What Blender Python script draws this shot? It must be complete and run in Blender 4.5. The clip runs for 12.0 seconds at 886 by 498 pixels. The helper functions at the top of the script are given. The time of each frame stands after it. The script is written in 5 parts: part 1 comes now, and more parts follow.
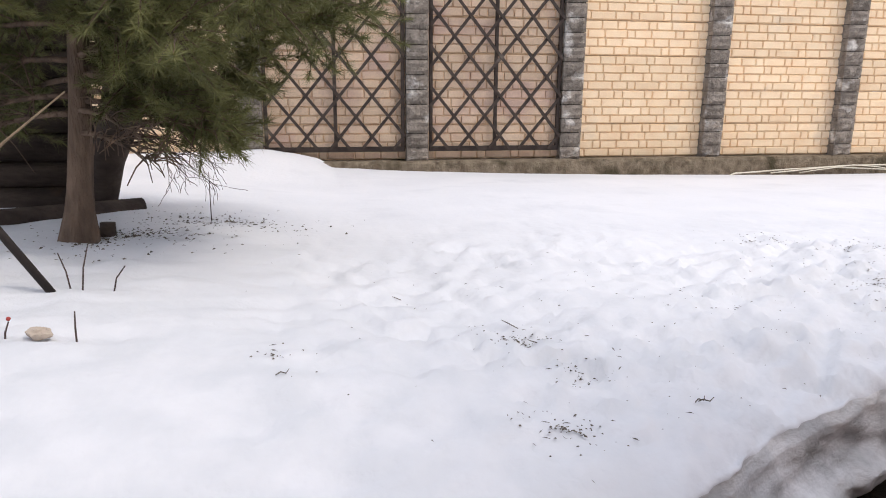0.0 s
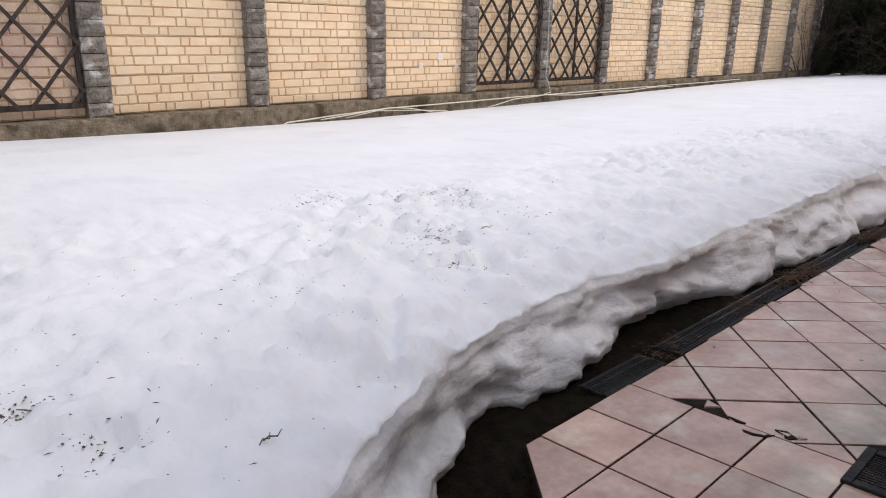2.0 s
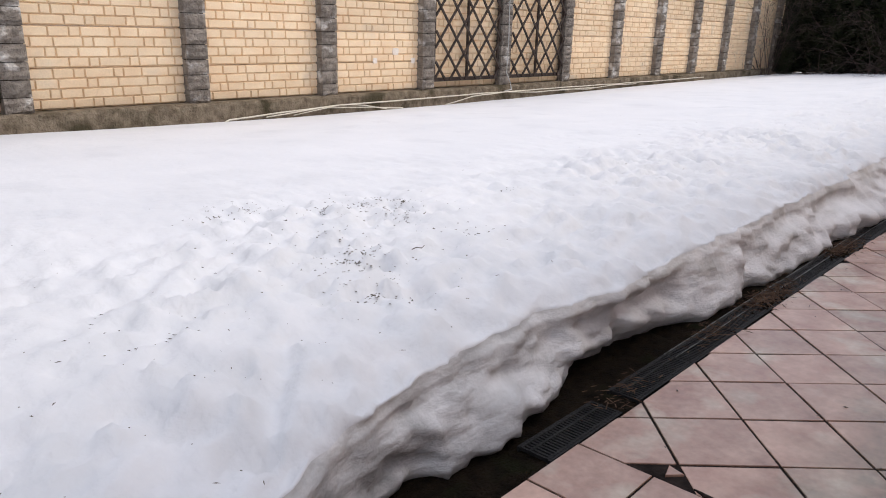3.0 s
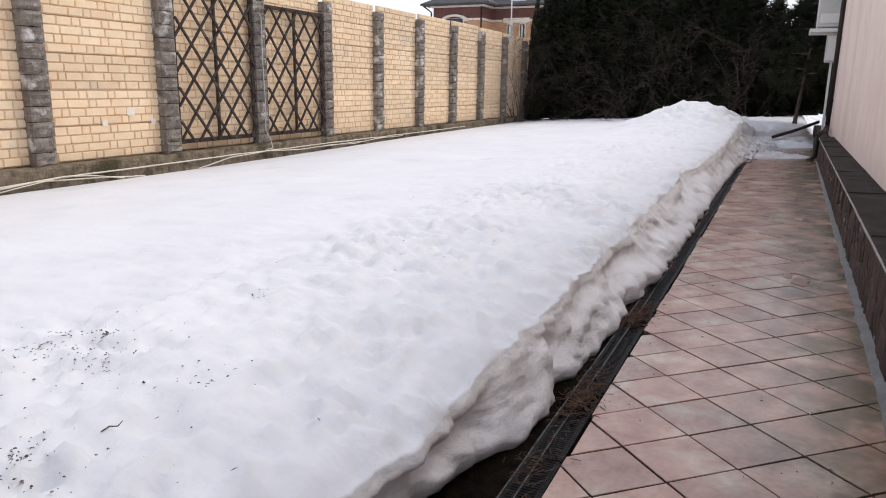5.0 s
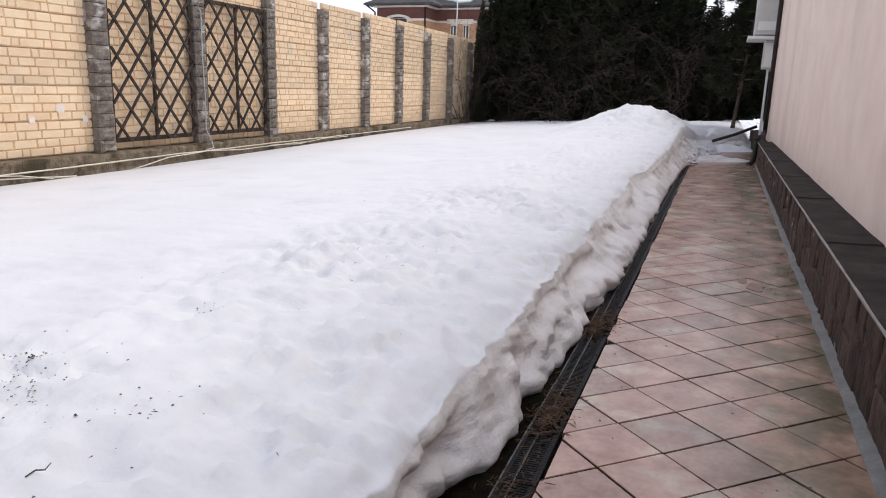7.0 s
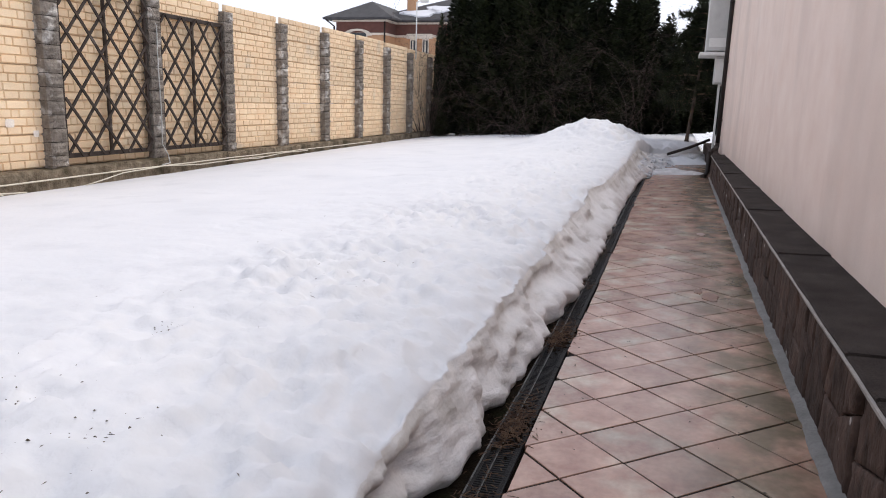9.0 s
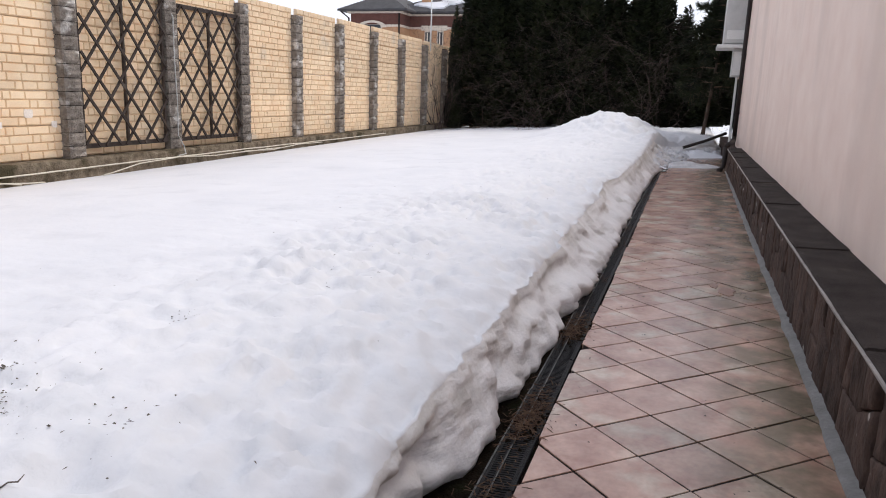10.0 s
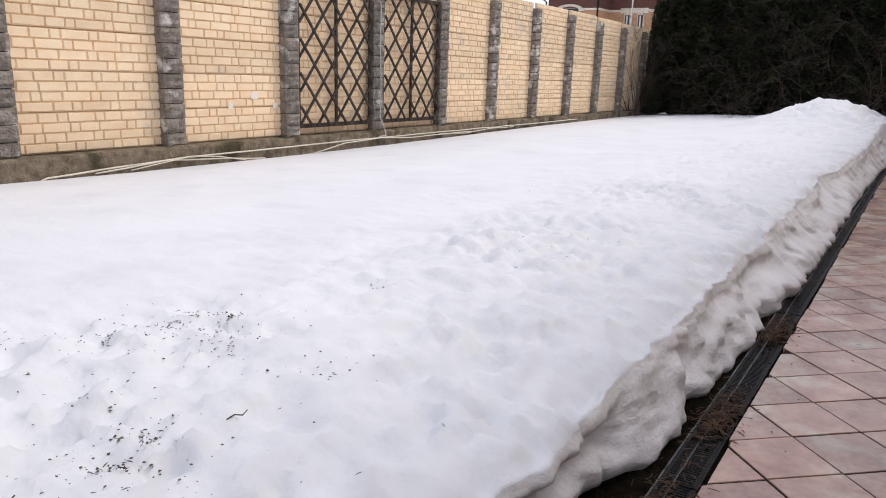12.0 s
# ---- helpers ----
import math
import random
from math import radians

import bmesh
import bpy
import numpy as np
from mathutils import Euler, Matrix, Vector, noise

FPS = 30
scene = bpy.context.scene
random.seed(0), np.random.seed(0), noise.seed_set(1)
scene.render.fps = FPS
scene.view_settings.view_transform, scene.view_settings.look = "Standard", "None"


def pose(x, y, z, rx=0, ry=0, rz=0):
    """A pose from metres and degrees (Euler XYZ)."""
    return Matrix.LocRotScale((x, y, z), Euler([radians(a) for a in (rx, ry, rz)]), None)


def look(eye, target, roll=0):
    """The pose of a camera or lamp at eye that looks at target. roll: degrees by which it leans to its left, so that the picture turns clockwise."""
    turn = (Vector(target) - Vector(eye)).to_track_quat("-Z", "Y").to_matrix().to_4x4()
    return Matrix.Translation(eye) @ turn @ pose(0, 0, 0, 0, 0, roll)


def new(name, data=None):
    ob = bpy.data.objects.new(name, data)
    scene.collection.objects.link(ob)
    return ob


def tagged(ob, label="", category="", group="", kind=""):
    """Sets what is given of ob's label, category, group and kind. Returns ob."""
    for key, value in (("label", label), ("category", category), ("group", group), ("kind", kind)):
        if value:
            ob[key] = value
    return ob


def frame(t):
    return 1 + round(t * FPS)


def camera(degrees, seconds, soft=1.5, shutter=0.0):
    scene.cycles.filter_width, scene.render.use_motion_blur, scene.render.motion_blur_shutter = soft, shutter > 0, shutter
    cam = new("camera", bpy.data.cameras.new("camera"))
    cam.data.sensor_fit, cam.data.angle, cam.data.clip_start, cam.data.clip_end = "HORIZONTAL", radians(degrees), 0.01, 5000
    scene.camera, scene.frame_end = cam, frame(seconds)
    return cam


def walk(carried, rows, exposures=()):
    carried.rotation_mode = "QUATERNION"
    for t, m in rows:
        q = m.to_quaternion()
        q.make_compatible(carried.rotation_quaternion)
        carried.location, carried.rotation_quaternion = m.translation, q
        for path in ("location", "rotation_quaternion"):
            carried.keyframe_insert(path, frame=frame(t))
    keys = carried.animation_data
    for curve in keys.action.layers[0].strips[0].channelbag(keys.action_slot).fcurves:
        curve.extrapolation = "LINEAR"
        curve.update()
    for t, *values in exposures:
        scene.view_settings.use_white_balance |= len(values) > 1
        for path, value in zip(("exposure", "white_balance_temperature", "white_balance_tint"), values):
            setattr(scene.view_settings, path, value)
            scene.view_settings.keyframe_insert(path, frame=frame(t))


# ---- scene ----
cam = camera(64.1, 12.0, soft=1.0)
PATH = [
    (0, (0.818, 2.823, 1.366), (1.203, 4.75, 0.99), -0.1),
    (0.5, (0.875, 3.071, 1.401), (1.885, 4.75, 0.997), -2.3),
    (1, (0.985, 3.153, 1.408), (2.237, 4.647, 0.964), -1.4),
    (1.5, (1.092, 3.226, 1.413), (2.44, 4.621, 0.925), -0.9),
    (2, (1.248, 3.332, 1.395), (2.621, 4.687, 0.869), -0.9),
    (2.5, (1.542, 3.414, 1.379), (2.918, 4.759, 0.833), -0.6),
    (2.7, (1.637, 3.474, 1.376), (3.028, 4.802, 0.829), -0.4),
    (4.3, (2.467, 3.894, 1.432), (4.155, 4.869, 0.985), -1.8),
    (4.5, (2.533, 3.923, 1.432), (4.257, 4.841, 0.999), -1.7),
    (5, (2.693, 4.053, 1.453), (4.481, 4.845, 1.036), -1.6),
    (5.5, (2.766, 4.163, 1.464), (4.591, 4.868, 1.052), -1.3),
    (6, (2.787, 4.182, 1.473), (4.627, 4.847, 1.054), -1.1),
    (6.5, (2.815, 4.191, 1.471), (4.657, 4.844, 1.047), -0.9),
    (7, (2.844, 4.211, 1.459), (4.691, 4.855, 1.04), -0.8),
    (9, (2.831, 4.203, 1.471), (4.718, 4.746, 1.087), -0.8),
    (9.5, (2.818, 4.207, 1.475), (4.7, 4.762, 1.083), -0.7),
    (10, (2.827, 4.215, 1.466), (4.699, 4.792, 1.062), -0.6),
    (10.5, (2.843, 4.212, 1.467), (4.702, 4.816, 1.046), -0.3),
    (11, (2.837, 4.213, 1.462), (4.677, 4.865, 1.028), -0.0),
    (11.5, (2.821, 4.212, 1.464), (4.635, 4.927, 1.021), 0.2),
    (12, (2.78, 4.234, 1.45), (4.431, 5.273, 1.012), -0.3),
]
# the plot falls away from the house: the plan is drawn on its slope and set to true level with this turn
LEVEL = Matrix.Rotation(radians(-2.55), 4, "X")
walk(cam, [(t, LEVEL @ look(eye, target, roll)) for t, eye, target, roll in PATH], [(0, 0.22), (0.5, 0.13), (1.3, 0.05), (12, 0.05)])
# ---------------------------------------------------------------- light
SUN_AZ, SUN_EL = radians(-40), radians(54)
world = bpy.data.worlds.new("sky")
scene.world = world
world.use_nodes = True
wn, wl = world.node_tree.nodes, world.node_tree.links
wbg = wn["Background"]
sky = wn.new("ShaderNodeTexSky")
sky.sky_type, sky.sun_disc, sky.sun_elevation, sky.sun_rotation = "NISHITA", False, SUN_EL, radians(90) - SUN_AZ
sky.air_density, sky.dust_density = 1.0, 3.0
cloud = wn.new("ShaderNodeMix")
cloud.data_type = "RGBA"
cloud.inputs[0].default_value = 0.75
cloud.inputs[7].default_value = (6.3, 6.4, 7.15, 1)
wl.new(sky.outputs[0], cloud.inputs[6])
wl.new(cloud.outputs[2], wbg.inputs[0])
wbg.inputs[1].default_value = 0.176
sun = new("sun", bpy.data.lights.new("sun", "SUN"))
sun.data.energy, sun.data.angle, sun.data.color = 1.35, radians(18), (1.0, 0.92, 0.82)
sun.matrix_world = look((30 * math.cos(SUN_AZ), 30 * math.sin(SUN_AZ), 30 * math.tan(SUN_EL)), (0, 0, 0))


# ---------------------------------------------------------------- materials
def surface(name, c1, c2, scale=6.0, rough=0.8, bump=0.3, fine=60.0, spread=0.0, metal=0.0, stretch=(1, 1, 1), c3=None, c3_scale=1.2, c3_at=0.6, dist=0.01, island=0.0, c3_stretch=(1, 1, 1), speck=0.5, c3_soft=0.12, spec=0.5, tints=()):
    """A procedural surface: two colours in noise, a third in large stains, fine relief; spread varies it from object to object."""
    m = bpy.data.materials.new(name)
    m.use_nodes = True
    n, k = m.node_tree.nodes, m.node_tree.links
    b = n["Principled BSDF"]
    b.inputs["Roughness"].default_value, b.inputs["Metallic"].default_value = rough, metal
    b.inputs["Specular IOR Level"].default_value = spec
    geo = n.new("ShaderNodeNewGeometry")

    def scaled(v):
        mp = n.new("ShaderNodeMapping")
        mp.inputs["Scale"].default_value = v
        k.new(geo.outputs["Position"], mp.inputs["Vector"])
        return mp.outputs[0]

    def cloudy(vec, s, detail=5.0):
        t = n.new("ShaderNodeTexNoise")
        t.inputs["Scale"].default_value, t.inputs["Detail"].default_value = s, detail
        k.new(vec, t.inputs["Vector"])
        return t.outputs[0]

    def ramp(v, a, z):
        r = n.new("ShaderNodeMapRange")
        r.inputs["From Min"].default_value, r.inputs["From Max"].default_value = a, z
        k.new(v, r.inputs["Value"])
        return r.outputs[0]

    def mix(f, x, y):
        q = n.new("ShaderNodeMix")
        q.data_type = "RGBA"
        k.new(f, q.inputs[0])
        for sock, v in ((q.inputs[6], x), (q.inputs[7], y)):
            if isinstance(v, tuple):
                sock.default_value = (*v, 1)
            else:
                k.new(v, sock)
        return q.outputs[2]

    vec = scaled(stretch)
    grain = cloudy(vec, fine, 6)
    col = mix(ramp(cloudy(vec, scale), 0.3, 0.7), c1, c2)
    if c3:
        col = mix(ramp(cloudy(scaled(c3_stretch), c3_scale, 7), c3_at, c3_at + c3_soft), col, c3)
    for colour, axis, full_at, end_at, size in tints:   # tints, dirt among them, that thin out along an axis
        dot = n.new("ShaderNodeVectorMath")
        dot.operation = "DOT_PRODUCT"
        k.new(geo.outputs["Position"], dot.inputs[0])
        dot.inputs[1].default_value = axis
        both = n.new("ShaderNodeMath")
        both.operation = "MULTIPLY"
        k.new(ramp(dot.outputs["Value"], end_at, full_at), both.inputs[0])
        k.new(ramp(cloudy(scaled((1, 1, 1)), size, 6), 0.33, 0.60), both.inputs[1])
        col = mix(both.outputs[0], col, colour)
    val = n.new("ShaderNodeHueSaturation")
    add = n.new("ShaderNodeMath")
    add.operation = "MULTIPLY_ADD"
    k.new(grain, add.inputs[0])
    add.inputs[1].default_value, add.inputs[2].default_value = speck, 1 - speck / 2
    last = add.outputs[0]
    for amount, node, sock in ((spread, "ShaderNodeObjectInfo", "Random"), (island, "ShaderNodeNewGeometry", "Random Per Island")):
        if amount:
            src = n.new(node)
            more = n.new("ShaderNodeMath")
            more.operation = "MULTIPLY_ADD"
            k.new(src.outputs[sock], more.inputs[0])
            more.inputs[1].default_value = amount
            k.new(last, more.inputs[2])
            less = n.new("ShaderNodeMath")
            less.operation = "SUBTRACT"
            less.inputs[1].default_value = amount / 2
            k.new(more.outputs[0], less.inputs[0])
            last = less.outputs[0]
    k.new(last, val.inputs["Value"])
    k.new(col, val.inputs["Color"])
    k.new(val.outputs[0], b.inputs["Base Color"])
    if bump:
        bp = n.new("ShaderNodeBump")
        bp.inputs["Strength"].default_value, bp.inputs["Distance"].default_value = bump, dist
        k.new(grain, bp.inputs["Height"])
        k.new(bp.outputs[0], b.inputs["Normal"])
    return m


# the tint turns the snow greyer towards the path
SNOW = surface("snow", (0.645, 0.655, 0.685), (0.70, 0.705, 0.73), 1.1, 0.7, 0.38, 20, dist=0.018, speck=0.05, c3=(0.59, 0.60, 0.63), c3_scale=1.6, c3_at=0.55, c3_soft=0.25, tints=[((0.60, 0.615, 0.645), (0.0366, 0.9993, 0.0), 5.2, 6.9, 4.5)])
# z tint: dirt under the lip; x tint: shade painted on the near cut edge
OLD_SNOW = surface("old_snow", (0.80, 0.80, 0.815), (0.69, 0.695, 0.705), 3.0, 0.5, 0.5, 34, dist=0.012, speck=0.16, stretch=(1, 1, 2.0), c3=(0.46, 0.45, 0.435), c3_scale=2.6, c3_at=0.54, c3_stretch=(0.8, 0.8, 4.0), c3_soft=0.2, tints=[((0.53, 0.515, 0.49), (0.0, 0.0, 1.0), 0.18, 0.0, 3.0), ((0.38, 0.385, 0.395), (1.0, 0.0, 0.0), 3.2, 5.4, 4.0)])
SLUSH = surface("wet_slush", (0.40, 0.40, 0.41), (0.58, 0.58, 0.59), 5.0, 0.35, 0.5, 20, dist=0.02, c3=(0.28, 0.26, 0.24), c3_scale=4, c3_at=0.6, c3_soft=0.2)
SOIL = surface("wet_soil", (0.006, 0.0045, 0.003), (0.022, 0.015, 0.009), 16, 0.95, 1.0, 90, dist=0.04, c3=(0.012, 0.014, 0.005), c3_scale=4, spec=0.08)
TILE = surface("clay_tile", (0.305, 0.162, 0.118), (0.475, 0.308, 0.232), 5.5, 0.26, 0.15, 34, spread=0.34, dist=0.003, c3=(0.50, 0.43, 0.335), c3_scale=3.4, c3_at=0.52, c3_soft=0.2, tints=[((0.155, 0.122, 0.080), (0.03664, 0.99933, 0.0), 3.88, 4.42, 4.5)], spec=0.65)
MORTAR = surface("dark_joint", (0.010, 0.0075, 0.0065), (0.030, 0.022, 0.019), 20, 0.95, 0.6, spec=0.08)
CEMENT = surface("grey_cement", (0.205, 0.200, 0.192), (0.14, 0.137, 0.13), 8, 0.9, 0.6, 50, c3=(0.14, 0.136, 0.126), c3_scale=5, c3_at=0.58)
CONCRETE = surface("rough_concrete", (0.12, 0.092, 0.062), (0.27, 0.22, 0.16), 9, 0.95, 1.0, 40, dist=0.03, c3=(0.07, 0.058, 0.034), c3_scale=2.2, c3_at=0.52, spec=0.2)
BRICK = surface("cast_brick_panel", (0.80, 0.59, 0.38), (0.85, 0.68, 0.47), 3, 0.9, 0.5, 45, spread=0.14, dist=0.01, c3=(0.70, 0.57, 0.42), c3_scale=1.3, c3_at=0.60, island=0.10, speck=0.22)
# a darker, browner variant for the panels behind the two left trellises
DARK_BRICK = surface("darker_brick_panel", (0.62, 0.455, 0.325), (0.72, 0.56, 0.415), 3, 0.9, 0.5, 45, spread=0.16, dist=0.01, c3=(0.56, 0.40, 0.32), c3_scale=1.6, c3_at=0.52, island=0.14)
JOINT = surface("cast_panel_joint", (0.73, 0.535, 0.345), (0.80, 0.61, 0.405), 5, 0.95, 0.5, 45)
STONE = surface("grey_split_block", (0.155, 0.130, 0.108), (0.30, 0.262, 0.222), 9, 0.92, 1.0, 30, spread=0.30, dist=0.05, c3=(0.62, 0.59, 0.55), c3_scale=3.6, c3_at=0.565)
LATTICE = surface("dark_stained_wood", (0.028, 0.020, 0.017), (0.062, 0.045, 0.036), 12, 0.7, 0.5, 60, spread=0.25, c3=(0.17, 0.14, 0.12), c3_scale=3.5, c3_at=0.66, spec=0.3)
STUCCO = surface("pink_stucco", (0.72, 0.575, 0.50), (0.78, 0.65, 0.575), 3, 0.92, 0.35, 90, dist=0.006, c3=(0.58, 0.475, 0.415), c3_scale=1.1, c3_at=0.47, c3_stretch=(0.8, 0.8, 0.25), speck=0.12, c3_soft=0.3)
SLATE = surface("brown_plinth_stone", (0.030, 0.019, 0.015), (0.092, 0.060, 0.048), 11, 0.8, 0.9, 40, spread=0.5, dist=0.015, stretch=(1.3, 1.3, 0.6), c3=(0.46, 0.43, 0.40), c3_scale=8, c3_at=0.675, c3_stretch=(1, 1, 0.6), c3_soft=0.04, spec=0.25)
SHINGLE = surface("granular_brown_black_felt", (0.034, 0.028, 0.025), (0.060, 0.050, 0.045), 5, 0.95, 1.0, 160, dist=0.008, speck=1.3, c3=(0.10, 0.085, 0.074), c3_scale=3.5, c3_at=0.60, c3_soft=0.2, spec=0.12)
WHITE_METAL = surface("white_painted_metal", (0.66, 0.66, 0.64), (0.72, 0.72, 0.70), 4, 0.45, 0.05, 60)
GREY_METAL = surface("weathered_grey_box", (0.46, 0.46, 0.45), (0.55, 0.55, 0.53), 4, 0.5, 0.05, 60)
PIPE = surface("dark_brown_pipe", (0.016, 0.012, 0.011), (0.03, 0.022, 0.019), 6, 0.6, 0.1, 60, spec=0.25)
IRON = surface("black_grate", (0.010, 0.010, 0.011), (0.020, 0.019, 0.019), 20, 0.6, 0.5, 80, c3=(0.035, 0.028, 0.024), c3_scale=8, c3_at=0.64, spec=0.15)
ZINC = surface("zinc_edge", (0.10, 0.10, 0.10), (0.19, 0.19, 0.185), 12, 0.5, 0.2, 60, metal=0.6, c3=(0.03, 0.028, 0.026), c3_scale=14, c3_at=0.5)
BARK = surface("pine_bark", (0.085, 0.062, 0.048), (0.20, 0.14, 0.10), 10, 0.95, 1.0, 30, dist=0.04, stretch=(1, 1, 0.3), c3=(0.30, 0.185, 0.11), c3_scale=3.5, c3_at=0.62, spec=0.2)
TWIG = surface("bare_twig", (0.042, 0.027, 0.024), (0.085, 0.056, 0.048), 8, 0.9, 0.4, 60, spread=0.2)
NEEDLE = surface("pine_needles", (0.08, 0.084, 0.028), (0.21, 0.21, 0.078), 3, 0.6, 0.0, 30, island=0.5, c3=(0.12, 0.10, 0.05), c3_scale=2, c3_at=0.66, spec=0.3)
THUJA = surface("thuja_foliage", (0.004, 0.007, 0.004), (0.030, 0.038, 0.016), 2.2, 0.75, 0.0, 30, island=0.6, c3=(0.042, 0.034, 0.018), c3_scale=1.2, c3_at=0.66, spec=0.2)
OLD_WOOD = surface("weathered_log", (0.045, 0.035, 0.030), (0.11, 0.085, 0.07), 6, 0.9, 0.8, 40, spread=0.2, stretch=(0.3, 1, 1), dist=0.02, c3=(0.10, 0.055, 0.03), c3_scale=2, c3_at=0.64, spec=0.15)
CABLE = surface("cream_hose", (0.62, 0.57, 0.46), (0.70, 0.65, 0.54), 4, 0.6, 0.1, 60)
ROOF = surface("dark_roof_tile", (0.035, 0.034, 0.036), (0.06, 0.058, 0.06), 2, 0.8, 0.3, 12)
RED_BRICK = surface("dark_red_facade", (0.11, 0.045, 0.035), (0.15, 0.065, 0.05), 2, 0.9, 0.2, 20)
TAN = surface("orange_facade", (0.42, 0.23, 0.12), (0.48, 0.28, 0.16), 2, 0.9, 0.2, 20)
CREAM = surface("cream_trim", (0.60, 0.53, 0.44), (0.68, 0.60, 0.50), 2, 0.85, 0.1, 20)
GLASS = surface("dark_window_glass", (0.02, 0.025, 0.03), (0.03, 0.035, 0.04), 1, 0.08, 0.0, 20)
DIRT = surface("dark_litter", (0.07, 0.060, 0.052), (0.17, 0.145, 0.12), 20, 0.95, 0.0, 60, island=0.6, spec=0.1)
ROCK = surface("tan_rock", (0.36, 0.29, 0.23), (0.50, 0.43, 0.36), 9, 0.9, 0.8, 30, dist=0.03)
HIP = surface("red_rose_hip", (0.28, 0.02, 0.015), (0.35, 0.03, 0.02), 6, 0.4, 0.0, 60)
RIM = surface("peeling_edge", (0.24, 0.225, 0.21), (0.36, 0.335, 0.31), 9, 0.85, 0.3, 60)
STAIN = surface("brown_stain", (0.15, 0.07, 0.042), (0.24, 0.125, 0.08), 9, 0.35, 0.2, 60)
PAINT = surface("old_white_paint", (0.80, 0.70, 0.60), (0.86, 0.78, 0.70), 6, 0.8, 0.2, 40)
DEAD_LEAF = surface("brown_dead_stalks", (0.045, 0.026, 0.018), (0.135, 0.085, 0.056), 14, 0.9, 0.0, 60, island=0.5, spec=0.2)
STRAW = surface("dry_stalks", (0.14, 0.10, 0.065), (0.26, 0.19, 0.12), 10, 0.9, 0.0, 60, island=0.4)


# ---------------------------------------------------------------- building helpers
FM = Matrix.Translation((4.737, 12.807, 0)) @ Matrix.Rotation(radians(-0.855), 4, "Z")   # the fence's own axes: x along it, y = 0 at the pillar faces
HM = Matrix.Translation((6, 0, 0)) @ Matrix.Rotation(radians(-2.1), 4, "Z")   # the house's own axes: u along the path, v towards the fence
rng = random.Random(7)


def W(u, v, z=0.0):
    return HM @ Vector((u, v, z))


def fence_y(x):
    return 12.807 - 0.01492 * (x - 4.737)


def uv_of(x, y):
    p = HM.inverted() @ Vector((x, y, 0))
    return p.x, p.y


def mesh_of(bm, name, material, smooth=False):
    me = bpy.data.meshes.new(name)
    bm.normal_update()
    bm.to_mesh(me)
    bm.free()
    for mm in (material if isinstance(material, (list, tuple)) else [material]):
        me.materials.append(mm)
    if smooth:
        me.polygons.foreach_set("use_smooth", [True] * len(me.polygons))
    return me


def part(name, bm, material, parent=None, label="", m=None, smooth=False):
    """One mesh object under a thing or under a part."""
    ob = new(name, bm if isinstance(bm, bpy.types.Mesh) else mesh_of(bm, name, material, smooth))
    if m is not None:
        ob.matrix_basis = m
    if parent is not None:
        ob.parent = parent
    if label:
        ob["label"] = label
    return ob


def thing(name, label, category, m=None, group="", kind=""):
    ob = new(name)
    ob.empty_display_size = 0.2
    if m is not None:
        ob.matrix_basis = m
    return tagged(ob, label, category, group, kind)


def add_box(bm, x0, x1, y0, y1, z0, z1, bevel=0.0, m=None):
    r = bmesh.ops.create_cube(bm, size=1.0)
    mt = Matrix.Translation(((x0 + x1) / 2, (y0 + y1) / 2, (z0 + z1) / 2)) @ Matrix.Diagonal((x1 - x0, y1 - y0, z1 - z0, 1))
    bmesh.ops.transform(bm, matrix=(m @ mt) if m is not None else mt, verts=r["verts"])
    if bevel:
        es = list({e for v in r["verts"] for e in v.link_edges})
        bmesh.ops.bevel(bm, geom=es, offset=bevel, segments=1, affect="EDGES")


def box(x0, x1, y0, y1, z0, z1, bevel=0.0, m=None):
    bm = bmesh.new()
    add_box(bm, x0, x1, y0, y1, z0, z1, bevel, m)
    return bm


def add_tube(bm, pts, radii, sides=6, cap=True):
    """A tapered tube along points."""
    pts = [Vector(p) for p in pts]
    if not isinstance(radii, (list, tuple)):
        radii = [radii] * len(pts)
    rings, side = [], None
    for i, p in enumerate(pts):
        d = (pts[min(i + 1, len(pts) - 1)] - pts[max(i - 1, 0)]).normalized()
        if side is None:
            side = d.orthogonal().normalized()
        else:
            side = (side - d * side.dot(d)).normalized()
        up = d.cross(side)
        rings.append([bm.verts.new(p + (side * math.cos(a) + up * math.sin(a)) * radii[i]) for a in (2 * math.pi * j / sides for j in range(sides))])
    for a, b in zip(rings, rings[1:]):
        for j in range(sides):
            f = bm.faces.new((a[j], a[(j + 1) % sides], b[(j + 1) % sides], b[j]))
            f.smooth = True
    if cap:
        bm.faces.new(list(reversed(rings[0])))
        bm.faces.new(rings[-1])


def tube(pts, radii, sides=6):
    bm = bmesh.new()
    add_tube(bm, pts, radii, sides)
    return bm


def clip(poly, nx, ny, c):
    """The part of a flat polygon where nx * x + ny * y <= c."""
    out = []
    for (x0, y0), (x1, y1) in zip(poly, poly[1:] + poly[:1]):
        d0, d1 = nx * x0 + ny * y0 - c, nx * x1 + ny * y1 - c
        if d0 <= 0:
            out.append((x0, y0))
        if (d0 < 0 < d1) or (d1 < 0 < d0):
            q = d0 / (d0 - d1)
            out.append((x0 + q * (x1 - x0), y0 + q * (y1 - y0)))
    return out


def area(poly):
    return 0.5 * sum(x0 * y1 - x1 * y0 for (x0, y0), (x1, y1) in zip(poly, poly[1:] + poly[:1]))


